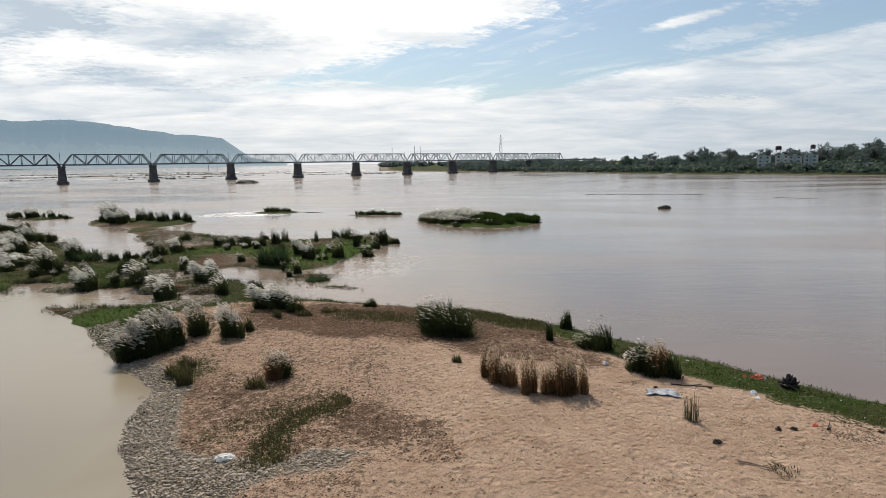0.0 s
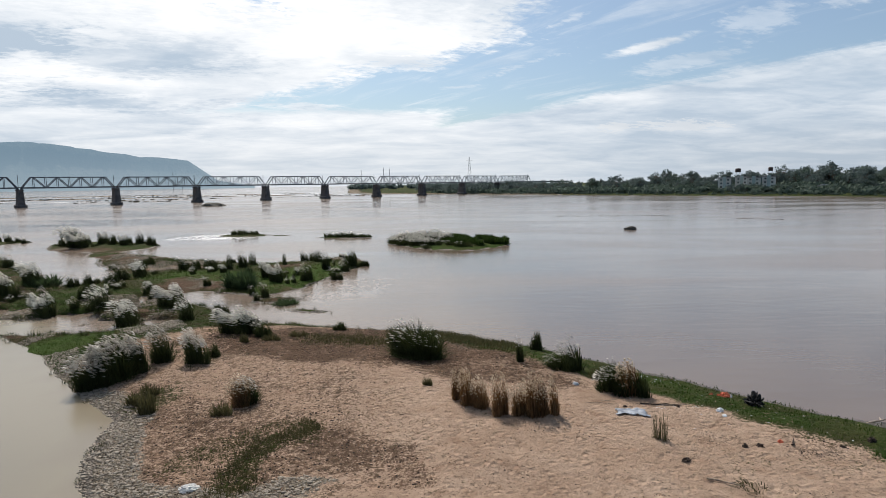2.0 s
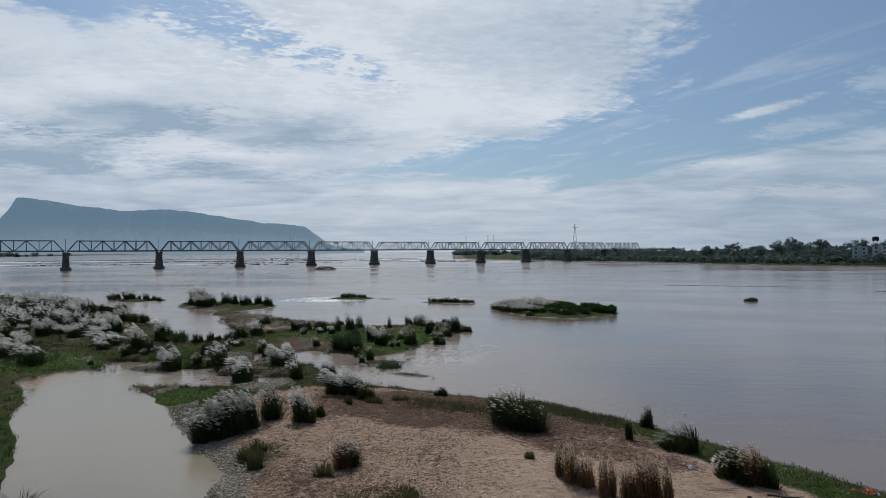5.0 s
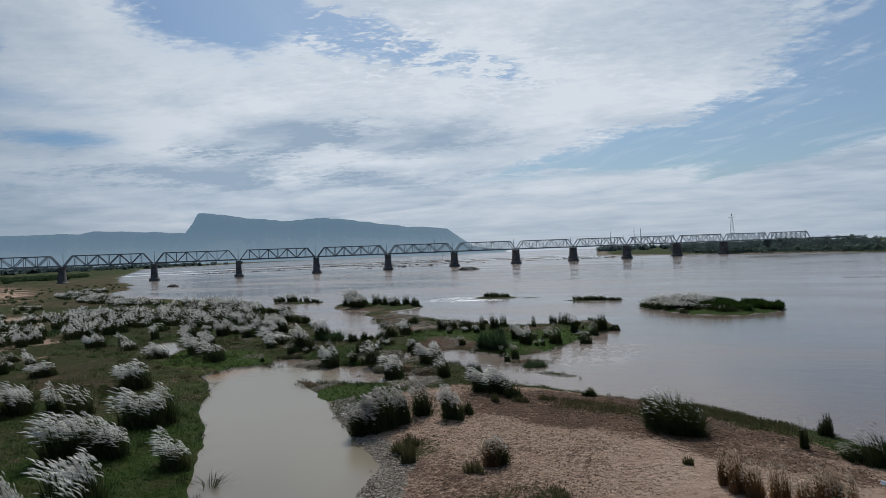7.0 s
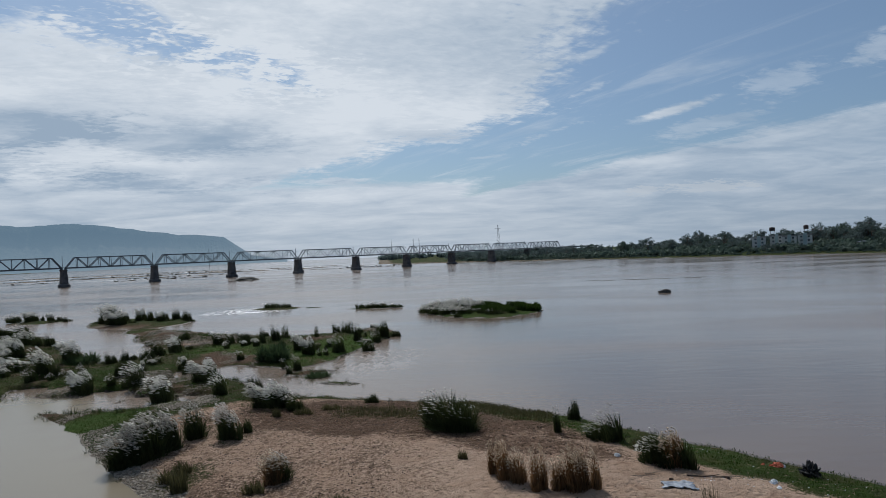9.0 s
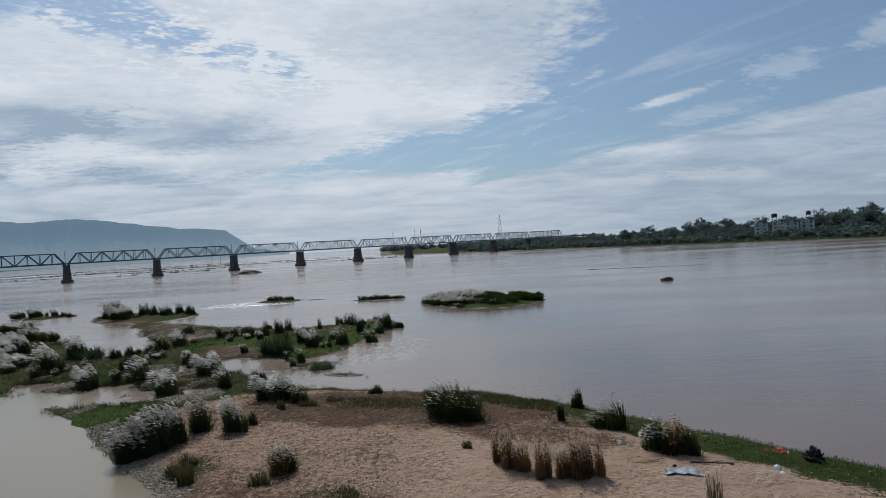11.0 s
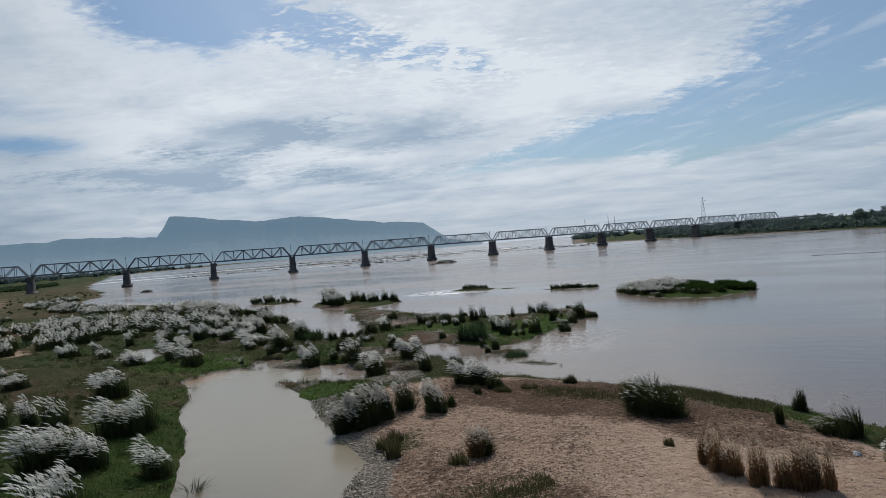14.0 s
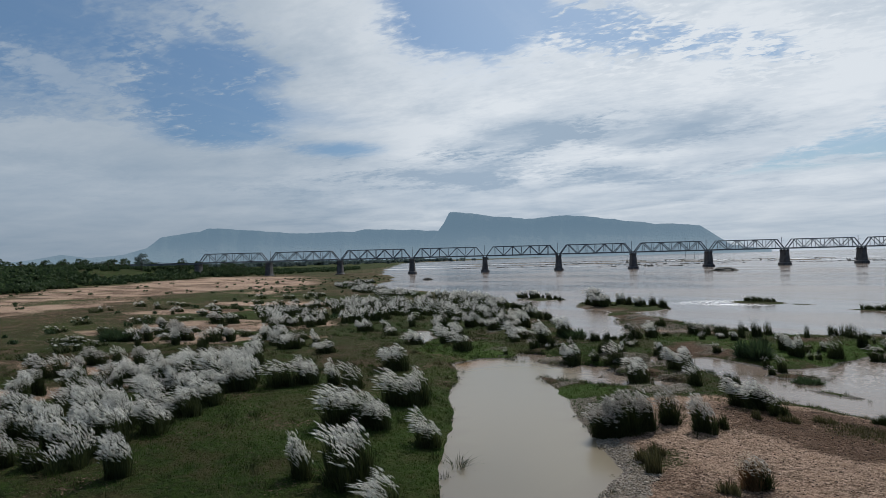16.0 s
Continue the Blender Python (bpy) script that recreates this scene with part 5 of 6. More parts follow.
joined_stuff("strip_grass", strips, "dark reeds on the narrow river strips", "tall grass")


# ---------------------------------------------------------------- far banks: trees, houses, towers
def leaf_cloud(rng, centres, radii, per, size):
    """Small bent leaf sprays round the ends of limbs."""
    c = np.repeat(np.array(centres), per, axis=0)
    r = np.repeat(np.array(radii), per)
    d = rng.normal(size=(len(c), 3))
    d /= np.linalg.norm(d, axis=1)[:, None]
    p = c + d * (r * (0.45 + 0.55 * rng.random(len(c))))[:, None] * np.array([1, 1, 0.8])
    u = rng.normal(size=p.shape)
    u /= np.linalg.norm(u, axis=1)[:, None]
    w = np.cross(u, d)
    w /= np.maximum(np.linalg.norm(w, axis=1), 1e-6)[:, None]
    s = (size * (0.6 + 0.8 * rng.random(len(c))))[:, None]
    v = np.stack([p - u * s, p + w * s * 0.6, p + u * s, p - w * s * 0.6 + d * s * 0.3], 1).reshape(-1, 3)
    k = np.arange(len(c))[:, None] * 4
    return v, k + np.array([[0, 1, 2, 3]]), np.zeros((0, 3), dtype=int)


def tree_thing(seed, tall, wide, leaf, open_crown=False):
    rng = np.random.default_rng(seed)
    root = new("tree", None)
    trunk = Shape()
    lean = rng.normal(size=2) * 0.04 * tall
    top = Vector((lean[0], lean[1], tall * 0.75))
    trunk.tube([(0, 0, -0.6), (lean[0] * 0.3, lean[1] * 0.3, tall * 0.3), top], [tall * 0.03, tall * 0.022, tall * 0.008])
    centres, radii = [], []
    for k in range(9 if not open_crown else 11):
        a, s = k * 2.4 + rng.random(), 0.2 + 0.5 * rng.random()
        start = Vector((lean[0] * s, lean[1] * s, tall * s))
        end = Vector((math.cos(a) * wide * 0.5 * (0.5 + 0.5 * rng.random()), math.sin(a) * wide * 0.5 * (0.5 + 0.5 * rng.random()), tall * (0.3 + 0.58 * rng.random())))
        trunk.tube([start, (start + end) / 2 + Vector((0, 0, 0.05 * tall)), end], [tall * 0.012, tall * 0.008, tall * 0.003], 5)
        centres.append(end)
        radii.append(wide * (0.2 + 0.12 * rng.random()) * (0.65 if open_crown else 1))
    centres.append(top + Vector((0, 0, tall * 0.1)))
    radii.append(wide * 0.22)
    part("trunk", trunk.mesh("trunk", M_BARK), root)
    part("crown", mesh_from_arrays("crown", *leaf_cloud(rng, [tuple(c) for c in centres], radii, 80 if not open_crown else 56, wide * 0.041), leaf), root)
    return root


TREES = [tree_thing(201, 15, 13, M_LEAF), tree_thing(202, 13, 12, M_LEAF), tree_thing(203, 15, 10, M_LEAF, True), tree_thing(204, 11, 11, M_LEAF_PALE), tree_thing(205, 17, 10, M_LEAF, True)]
LABELS = ["broad dark green tree on the far bank", "round dark green tree on the far bank", "tall thin-crowned tree on the far bank", "low pale green tree on the far bank", "tall open-crowned tree above the far treeline"]
for tree, text in zip(TREES, LABELS):
    tagged(tree, text, "tree", "trees on the far bank")
unused = [True] * len(TREES)


def plant_tree(k, x, y, scale):
    scale *= 1.08
    m = Matrix.Translation((x, y, z_at(x, y) - 0.2)) @ Matrix.Rotation(pick.uniform(0, 6.28), 4, "Z") @ Matrix.Diagonal((scale, scale, scale * pick.uniform(0.85, 1.15), 1))
    if unused[k]:
        unused[k] = False
        TREES[k].matrix_basis = m
    else:
        copy_thing(TREES[k], m)


def polar(az, r):
    return -math.sin(radians(az)) * r, math.cos(radians(az)) * r


def bank_range(az, line):
    """How far off the shore line lies in that direction."""
    w = np.array([-math.sin(radians(az)), math.cos(radians(az))])
    r = np.arange(200, 1600, 4.0)
    d = inside_by(w[0] * r, w[1] * r, line)
    hit = np.nonzero(d > 0)[0]
    return float(r[hit[0]]) if len(hit) else 1500.0


wood = []
# far east bank, thick trees, from the bridge's end round to the right
for i in range(460):
    az = pick.uniform(-49, -8.5)
    back = pick.uniform(50, 160)
    if -32.6 < az < -26.2 and back < 85 or az > -26 and i > 330:
        continue
    r = bank_range(az, EAST_BANK) + back
    kind = pick.choices(range(5), (4, 4, 3, 3, 2))[0]
    size = pick.triangular(0.5, 1.35, 0.8) * (0.75 if az > -13 else 0.9 if az > -20 else 1.0)
    if back > 105:
        wood.append((kind, *polar(az, r), size))
    else:
        plant_tree(kind, *polar(az, r), size)
# behind the bridge's end and along the upstream shore, small with distance
for i in range(150):
    az = pick.uniform(-13, -0.5)
    r = bank_range(az, EAST_BANK) + pick.uniform(45, 260)
    wood.append((pick.choice((0, 1, 3)), *polar(az, r), pick.triangular(0.45, 1.15, 0.7)))
# west bank
for i in range(110):
    az = pick.uniform(58, 90)
    r = 560 + pick.uniform(0, 300)
    wood.append((pick.choices(range(5), (4, 4, 1, 5, 1))[0], *polar(az, r), pick.uniform(0.4, 0.75)))
plant_tree(0, *polar(68.2, 560), 1.0)


def joined_trees(name, rows, label, leaf):
    """Many far trees in one mesh of leaves and one of trunks."""
    root = None
    for piece, mat in (("crown", leaf), ("trunk", M_BARK)):
        vs, qs, base = [], [], 0
        ground_z = height_at(np.array([r[1] for r in rows]), np.array([r[2] for r in rows]))
        for (k, x, y, s), gz in zip(rows, ground_z):
            data = next(c for c in TREES[k].children if c.name.startswith(piece)).data
            v = np.empty(len(data.vertices) * 3)
            data.vertices.foreach_get("co", v)
            v = v.reshape(-1, 3) * s
            a = pick.uniform(0, 6.28)
            vs.append(np.stack([v[:, 0] * math.cos(a) - v[:, 1] * math.sin(a) + x, v[:, 0] * math.sin(a) + v[:, 1] * math.cos(a) + y, v[:, 2] + gz - 0.2], -1))
            if piece == "crown":
                few = vs[-1].reshape(-1, 4, 3)[::2]
                mid = few.mean(axis=1, keepdims=True)
                v = (mid + (few - mid) * 1.4).reshape(-1, 3)
                vs[-1] = v
                qs.append(np.arange(len(v)).reshape(-1, 4) + base)
            else:
                qs.append(np.array([list(p.vertices) for p in data.polygons if len(p.vertices) == 4]) + base)
            base += len(v)
        data = mesh_from_arrays(name, np.concatenate(vs), np.concatenate(qs), np.zeros((0, 3), dtype=int), mat)
        if root is None:
            root = tagged(new(name, data), label, "trees", kind="stuff")
        else:
            tagged(part("trunks", data, root), kind="stuff")


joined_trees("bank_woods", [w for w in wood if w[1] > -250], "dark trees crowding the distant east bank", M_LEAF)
joined_trees("west_woods", [w for w in wood if w[1] <= -250], "dark trees along the top of the west bank", M_SCRUB)


def shrub_field(name, spots, label, leaf, low, high, seed):
    """A thicket of low bushes in one mesh of leaves."""
    rng = np.random.default_rng(seed)
    centres, radii = [], []
    for (x, y), z in zip(spots, height_at(np.array([s[0] for s in spots]), np.array([s[1] for s in spots]))):
        s = rng.uniform(low, high)
        for _ in range(3):
            centres.append((x + rng.normal() * s * 0.5, y + rng.normal() * s * 0.5, z + s * rng.uniform(0.25, 0.6)))
            radii.append(s * rng.uniform(0.45, 0.75))
    data = mesh_from_arrays(name, *leaf_cloud(rng, centres, radii, 14, (low + high) * 0.2), leaf)
    return tagged(new(name, data), label, "bushes", kind="stuff")


east_spots = []
for i in range(1300):
    az = pick.uniform(-48, 2)
    if -32.6 < az < -26.2 and i % 4:
        continue
    if az > -7 and i % 4 or az > -2:
        continue
    east_spots.append(polar(az, bank_range(az, EAST_BANK) + (pick.uniform(38, 130) if i % 6 else pick.uniform(16, 40))))
low_spots = [polar(az, bank_range(az, EAST_BANK) + pick.uniform(7, 50)) for az in (pick.uniform(-49, -3) for _ in range(1300))]
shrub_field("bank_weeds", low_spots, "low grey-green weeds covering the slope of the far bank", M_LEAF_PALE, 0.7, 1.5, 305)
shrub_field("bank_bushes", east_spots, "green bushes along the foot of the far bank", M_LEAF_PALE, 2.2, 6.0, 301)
west_spots = [polar(pick.uniform(50, 92), 310 + 620 * pick.random() ** 1.6) for i in range(8000)]
west_spots = [s for s in west_spots if west_rise(*s) > 3 and fbm(np.array(s[0]), np.array(s[1]), 40, 3, 66) > -0.2]
shrub_field("bank_scrub", west_spots, "green scrub covering the high west bank", M_SCRUB, 1.4, 3.8, 302)
flat_spots = [polar(pick.uniform(46, 86), pick.uniform(110, 520)) for i in range(900)]
flat_z = height_at(np.array([s[0] for s in flat_spots]), np.array([s[1] for s in flat_spots]))
flat_spots = [s for s, z in zip(flat_spots, flat_z) if z > 0.35 and s[0] < -70 and math.hypot(*s) < 440 and (math.hypot(*s) > 230 and s[1] + 0.6 * s[0] > 0 or pick.random() < 0.16)]
shrub_field("flat_scrub", flat_spots, "low green weeds scattered over the sandy flats", M_SCRUB, 0.4, 1.2, 303)
wood_spots = [polar(pick.uniform(-10, 70), pick.uniform(1500, 2600)) for i in range(900)]
wood_z = height_at(np.array([s[0] for s in wood_spots]), np.array([s[1] for s in wood_spots]))
wood_spots = [s for s, z in zip(wood_spots, wood_z) if z > 0.2]
shrub_field("far_woods", wood_spots, "distant line of woods under the hills", M_LEAF, 8.0, 14.0, 304)


def apartment_block(width, depth, floors, tint):
    """A plain plastered block with rows of windows, sunshades, stair bay and parapet."""
    root = new("apartment_block", None)
    tall = floors * 3.0
    part("wall", Shape().box(-width / 2, 0, -1, width / 2, depth, tall).mesh("wall", M_WALL), root)
    part("roof", Shape().box(-width / 2 - 0.3, -0.3, tall, width / 2 + 0.3, depth + 0.3, tall + 0.3).box(-width / 2, 0, tall + 0.3, width / 2, 0.25, tall + 1.1).mesh("roof", M_CONCRETE), root)
    bays = int(width // 3.6)
    for f in range(floors):
        part("ledge", Shape().box(-width / 2 - 0.1, -0.45, f * 3.1 + 2.5, width / 2 + 0.1, -0.003, f * 3.1 + 2.65).mesh("ledge", tint), root)
        for b in range(bays):
            x = -width / 2 + (b + 0.5) * width / bays
            win = part("window", Shape().box(x - 0.75, -0.06, f * 3.1 + 0.95, x + 0.75, 0.05, f * 3.1 + 2.3).mesh("window", M_GLASS), root)
            part("window_frame", Shape().box(x - 0.85, -0.12, f * 3.1 + 0.8, x + 0.85, -0.062, f * 3.1 + 0.95).box(x - 0.04, -0.1, f * 3.1 + 0.95, x + 0.04, -0.062, f * 3.1 + 2.3).mesh("window_frame", tint), win)
    part("stair_bay", Shape().box(-1.3, -1.2, -1, 1.3, -0.004, tall + 1.6).mesh("stair_bay", tint), root, "teal painted stair bay")
    part("water_tank", Shape().ring([[(width * 0.25 + math.cos(k * 0.785) * 1.0, depth / 2 + math.sin(k * 0.785) * 1.0, z) for k in range(8)] for z in (tall + 0.3, tall + 1.9)]).mesh("water_tank", M_BLACK), root, "black roof tank")
    return tagged(root, "pale plastered three-storey apartment block with teal trim", "apartment block", "apartment blocks on the far bank")


def facing(az, r, lift=0.0):
    x, y = polar(az, r)
    return Matrix.Translation((x, y, z_at(x, y) + lift)) @ Matrix.Rotation(radians(az), 4, "Z")


block = apartment_block(10.5, 8, 3, M_TRIM)
block.matrix_basis = facing(-27.4, bank_range(-27.2, EAST_BANK) + 52)
for az, back in ((-28.7, 60), (-29.6, 54), (-30.7, 62)):
    copy_thing(block, facing(az, bank_range(az, EAST_BANK) + back))


def water_tower(tall):
    root = new("water_tower", None)
    for k in range(4):
        c, s = math.cos(k * math.pi / 2 + 0.785), math.sin(k * math.pi / 2 + 0.785)
        part("leg", Shape().beam((c * 2.6, s * 2.6, -1), (c * 2.2, s * 2.2, tall), 0.4).mesh("leg", M_CONCRETE), root)
    for z in (tall * 0.35, tall * 0.7):
        ring = Shape()
        for k in range(4):
            a, b = k * math.pi / 2 + 0.785, (k + 1) * math.pi / 2 + 0.785
            ring.beam((math.cos(a) * 2.4, math.sin(a) * 2.4, z), (math.cos(b) * 2.4, math.sin(b) * 2.4, z), 0.25)
        part("brace", ring.mesh("brace", M_CONCRETE), root)
    prof = ((2.3, tall), (2.5, tall + 0.3), (2.5, tall + 2.9), (2.0, tall + 3.5), (0.4, tall + 3.8))
    part("tank", Shape().ring([[(r * math.cos(k * 0.4488), r * math.sin(k * 0.4488), z) for k in range(14)] for r, z in prof]).mesh("tank", M_RUST), root, "dark brown round tank")
    return tagged(root, "round brown water tank on four concrete legs", "water tower", "water towers on the far bank")


tower = water_tower(14)
tower.matrix_basis = facing(-28.4, bank_range(-28.4, EAST_BANK) + 110)
copy_thing(tower, facing(-30.8, bank_range(-30.8, EAST_BANK) + 110) @ Matrix.Diagonal((0.8, 0.8, 1, 1)))
for az, back in ((-28.1, 44), (-30.0, 42), (-31.2, 46)):
    plant_tree(1, *polar(az, bank_range(az, EAST_BANK) + back), 0.5)
for i in range(26):
    az = -26.2 - 0.25 * i + pick.uniform(-0.2, 0.2)
    plant_tree(pick.choice((0, 1, 3)), *polar(az, bank_range(az, EAST_BANK) + pick.uniform(26, 44)), pick.uniform(0.3, 0.56))
copy_thing(tower, facing(-40.6, bank_range(-40.6, EAST_BANK) + 130))


def lattice_tower(tall, foot):
    root = new("lattice_tower", None)
    half = foot / 2
    for sx in (-1, 1):
        for sy in (-1, 1):
            part("leg", Shape().beam((sx * half, sy * half, -1), (sx * 0.25, sy * 0.25, tall), 0.35).mesh("leg", M_STEEL), root)
    lat = Shape()
    steps = 9
    for k in range(steps):
        z0, z1 = tall * k / steps, tall * (k + 1) / steps
        w0, w1 = half * (1 - k / steps) + 0.25 * k / steps, half * (1 - (k + 1) / steps) + 0.25 * (k + 1) / steps
        for sy in (-1, 1):
            lat.beam((-w0, sy * w0, z0), (w1, sy * w1, z1), 0.18).beam((w0, sy * w0, z0), (-w1, sy * w1, z1), 0.18)
    part("lattice", lat.mesh("lattice", M_STEEL), root)
    part("cross_arm", Shape().beam((-half, 0, tall * 0.9), (half, 0, tall * 0.9), 0.3).mesh("cross_arm", M_STEEL), root)
    return tagged(root, "thin steel lattice tower behind the bridge", "lattice tower", "towers behind the bridge")


lattice_tower(49, 9).matrix_basis = facing(-5.4, 900)
for az, r, tall in ((2.52, 1150, 40), (1.98, 1150, 40), (4.56, 1200, 39), (20.6, 1500, 45), (19.9, 1500, 40)):
    x, y = polar(az, r)
    root = new("radio_mast", None)
    root.matrix_basis = Matrix.Translation((x, y, z_at(x, y)))
    part("pole", Shape().beam((0, 0, -2), (0, 0, tall), 0.9, sides=6).mesh("pole", M_STEEL), root)
    part("aerial", Shape().beam((0, 0, tall), (0, 0, tall + 3), 0.2).beam((-1, 0, tall * 0.92), (1, 0, tall * 0.92), 0.2).mesh("aerial", M_STEEL), root)
    tagged(root, "thin distant radio mast", "mast", "masts in the distance")


def shed(width, depth, tall):
    root = new("shed", None)
    part("wall", Shape().box(-width / 2, 0, -0.5, width / 2, depth, tall).mesh("wall", M_CONCRETE), root)
    part("roof", Shape().ring([[(-width / 2 - 0.4, -0.5, tall), (0, -0.5, tall + 1.2), (width / 2 + 0.4, -0.5, tall)], [(-width / 2 - 0.4, depth + 0.5, tall), (0, depth + 0.5, tall + 1.2), (width / 2 + 0.4, depth + 0.5, tall)]]).mesh("roof", M_SHEET), root)
    part("door", Shape().box(-0.6, -0.06, 0, 0.6, -0.004, 2).mesh("door", M_GLASS), root)
    return tagged(root, "low shed with a pale metal sheet roof", "shed", "sheds on the far bank")


hut = shed(10, 6, 2.6)
hut.matrix_basis = facing(-33.3, bank_range(-33.3, EAST_BANK) + 48)
for az, back in ((-34.6, 52), (-37.4, 55), (-38.8, 50), (-25.0, 90), (-42.5, 60)):
    copy_thing(hut, facing(az, bank_range(az, EAST_BANK) + back))


# ---------------------------------------------------------------- stones, rocks, turf
def lumps(name, spots, sizes, mat, label, category, seed, squash=0.55):
    """Many rounded stones in one mesh."""
    rng = np.random.default_rng(seed)
    bm = bmesh.new()
    bmesh.ops.create_icosphere(bm, subdivisions=1, radius=1.0)
    base = np.array([v.co[:] for v in bm.verts])
    tri = np.array([[v.index for v in f.verts] for f in bm.faces])
    bm.free()
    z = height_at(np.array([s[0] for s in spots]), np.array([s[1] for s in spots]))
    at, size, m = np.array(spots), np.asarray(sizes, dtype=float), len(base)
    turn = rng.random(len(at)) * 6.28
    c, q = np.cos(turn)[:, None], np.sin(turn)[:, None]
    v = base[None] * (1 + 0.2 * rng.normal(size=(len(at), m, 1)))
    v = v * np.stack([size, size * rng.uniform(0.55, 0.9, len(at)), size * squash], -1)[:, None, :]
    v = np.stack([v[..., 0] * c - v[..., 1] * q + at[:, :1], v[..., 0] * q + v[..., 1] * c + at[:, 1:], v[..., 2] + (z + size * squash * 0.3)[:, None]], -1)
    tris = (tri[None] + (np.arange(len(at)) * m)[:, None, None]).reshape(-1, 3)
    data = mesh_from_arrays(name, v.reshape(-1, 3), np.zeros((0, 4), dtype=int), tris, mat)
    return tagged(new(name, data), label, category, kind="stuff")


def ground_spots(n, x0, x1, y0, y1, which, least, rng):
    x, y = rng.uniform(x0, x1, n), rng.uniform(y0, y1, n)
    m = masks(x, y)[which]
    ok = (m * rng.uniform(0.6, 1.3, n) > least) & (land_by(x, y) > -0.1)
    return list(zip(x[ok], y[ok]))


rng = np.random.default_rng(77)
cobbles = ground_spots(120000, -36, 0, 14, 60, 2, 0.42, rng)
lumps("cobbles", cobbles, rng.uniform(0.035, 0.085, len(cobbles)) + rng.random(len(cobbles)) ** 8 * 0.08, M_STONE, "grey river cobbles strewn along the pond's edge", "cobbles", 401, 0.4)
bar_stones = ground_spots(70000, -62, -6, 54, 118, 2, 0.42, rng)
lumps("bar_stones", bar_stones, rng.uniform(0.04, 0.13, len(bar_stones)), M_STONE, "pale stones strewn between the tussocks of the spit", "stones", 407, 0.4)
clods = ground_spots(16000, -20, 26, 18, 56, 1, 0.4, rng)
lumps("clods", clods, rng.uniform(0.02, 0.07, len(clods)), M_CHAR, "dark dried clods and leaf litter on sand", "litter", 402, 0.4)


def rock_thing(x, y, wide, tall, label, seed):
    bm = bmesh.new()
    bmesh.ops.create_icosphere(bm, subdivisions=3, radius=1.0)
    for v in bm.verts:
        k = 1 + 0.35 * noise.noise(v.co * 1.6 + Vector((seed, 0, 0))) + 0.12 * noise.noise(v.co * 5)
        v.co = Vector((v.co.x * wide / 2, v.co.y * wide / 3, v.co.z * tall)) * k
    data = bpy.data.meshes.new("rock")
    bm.to_mesh(data)
    bm.free()
    data.materials.append(M_ROCK)
    ob = new("rock", data)
    ob.matrix_basis = Matrix.Translation((x, y, 0.0))
    return tagged(ob, label, "rock", "rocks in the river")


shoal_spots = []
for cx, cy, rx, ry, turn in FAR_BARS:
    for _ in range(int(rx * 1.3)):
        a, s = pick.uniform(-1.05, 1.05), pick.gauss(0, 0.7)
        c, q = math.cos(radians(turn)), math.sin(radians(turn))
        shoal_spots.append((cx + a * rx * c - s * ry * q, cy + a * rx * q + s * ry * c))
shoal_z = height_at(np.array([s[0] for s in shoal_spots]), np.array([s[1] for s in shoal_spots]))
shoal_spots = [s for s, z in zip(shoal_spots, shoal_z) if z > -0.4]
lumps("shoal_rocks", shoal_spots, [pick.uniform(0.4, 1.7) for _ in shoal_spots], M_ROCK, "dark rocks breaking the far shoals", "rocks", 406, 0.35)
rock_thing(58, 160.5, 3.6, 0.9, "dark wet boulder standing out of the river", 3)
def mud_bar(x0, y0, x1, y1, wide, seed):
    """A long thin bar of mud just breaking the surface."""
    rng = np.random.default_rng(seed)
    rings = []
    for k in range(29):
        s = k / 28
        w = wide * (0.25 + math.sin(math.pi * s)) * rng.uniform(0.5, 1.1)
        x, y, up = x0 + (x1 - x0) * s, y0 + (y1 - y0) * s + rng.normal() * 0.3, 0.13 * rng.uniform(0.05, 1.0)
        rings.append([(x, y - w, -0.3), (x, y - w * 0.5, up * 0.8), (x, y, up), (x, y + w * 0.5, up * 0.7), (x, y + w, -0.3)])
    return tagged(new("mud_bar", Shape().ring(rings).mesh("mud_bar", M_ROCK, True)), "thin dark mud bar just breaking the river's surface", "mud bar", "mud bars in the river")


mud_bar(54, 231, 94, 222, 2.2, 11)
mud_bar(108, 201, 118, 190, 0.8, 12)
rock_thing(-133, 421, 15, 2.2, "dark low rock hump by the bridge pier", 5)
rock_thing(-255, 268, 7, 1.3, "dark rock near the western shore", 9)


def turf_field(name, spots, mat, tall, label, seed, per=5, width=0.035, splay=0.35, strew=0.12, category="grass"):
    """Short grass blades in one mesh."""
    r = np.random.default_rng(seed)
    pts = np.repeat(np.array(spots), per, axis=0)
    pts = pts + r.normal(size=pts.shape) * strew
    z = height_at(pts[:, 0], pts[:, 1])
    n = len(pts)
    h = tall * (0.5 + r.random(n))
    a = r.random(n) * np.pi
    side = np.stack([np.cos(a), np.sin(a), np.zeros(n)], -1) * (width / 2)
    foot = np.concatenate([pts, z[:, None] - 0.02], -1)
    tip = foot + np.concatenate([r.normal(size=(n, 2)) * (tall * splay), h[:, None]], -1)
    mid = foot * 0.45 + tip * 0.55 + np.array([0, 0, 0.06 * tall])
    v = np.stack([foot - side, foot + side, mid + side * 0.7, mid - side * 0.7, tip], 1).reshape(-1, 3)
    k = np.arange(n)[:, None] * 5
    data = mesh_from_arrays(name, v, k + np.array([[0, 1, 2, 3]]), k + np.array([[3, 2, 4]]), mat)
    return tagged(new(name, data), label, category, kind="stuff")


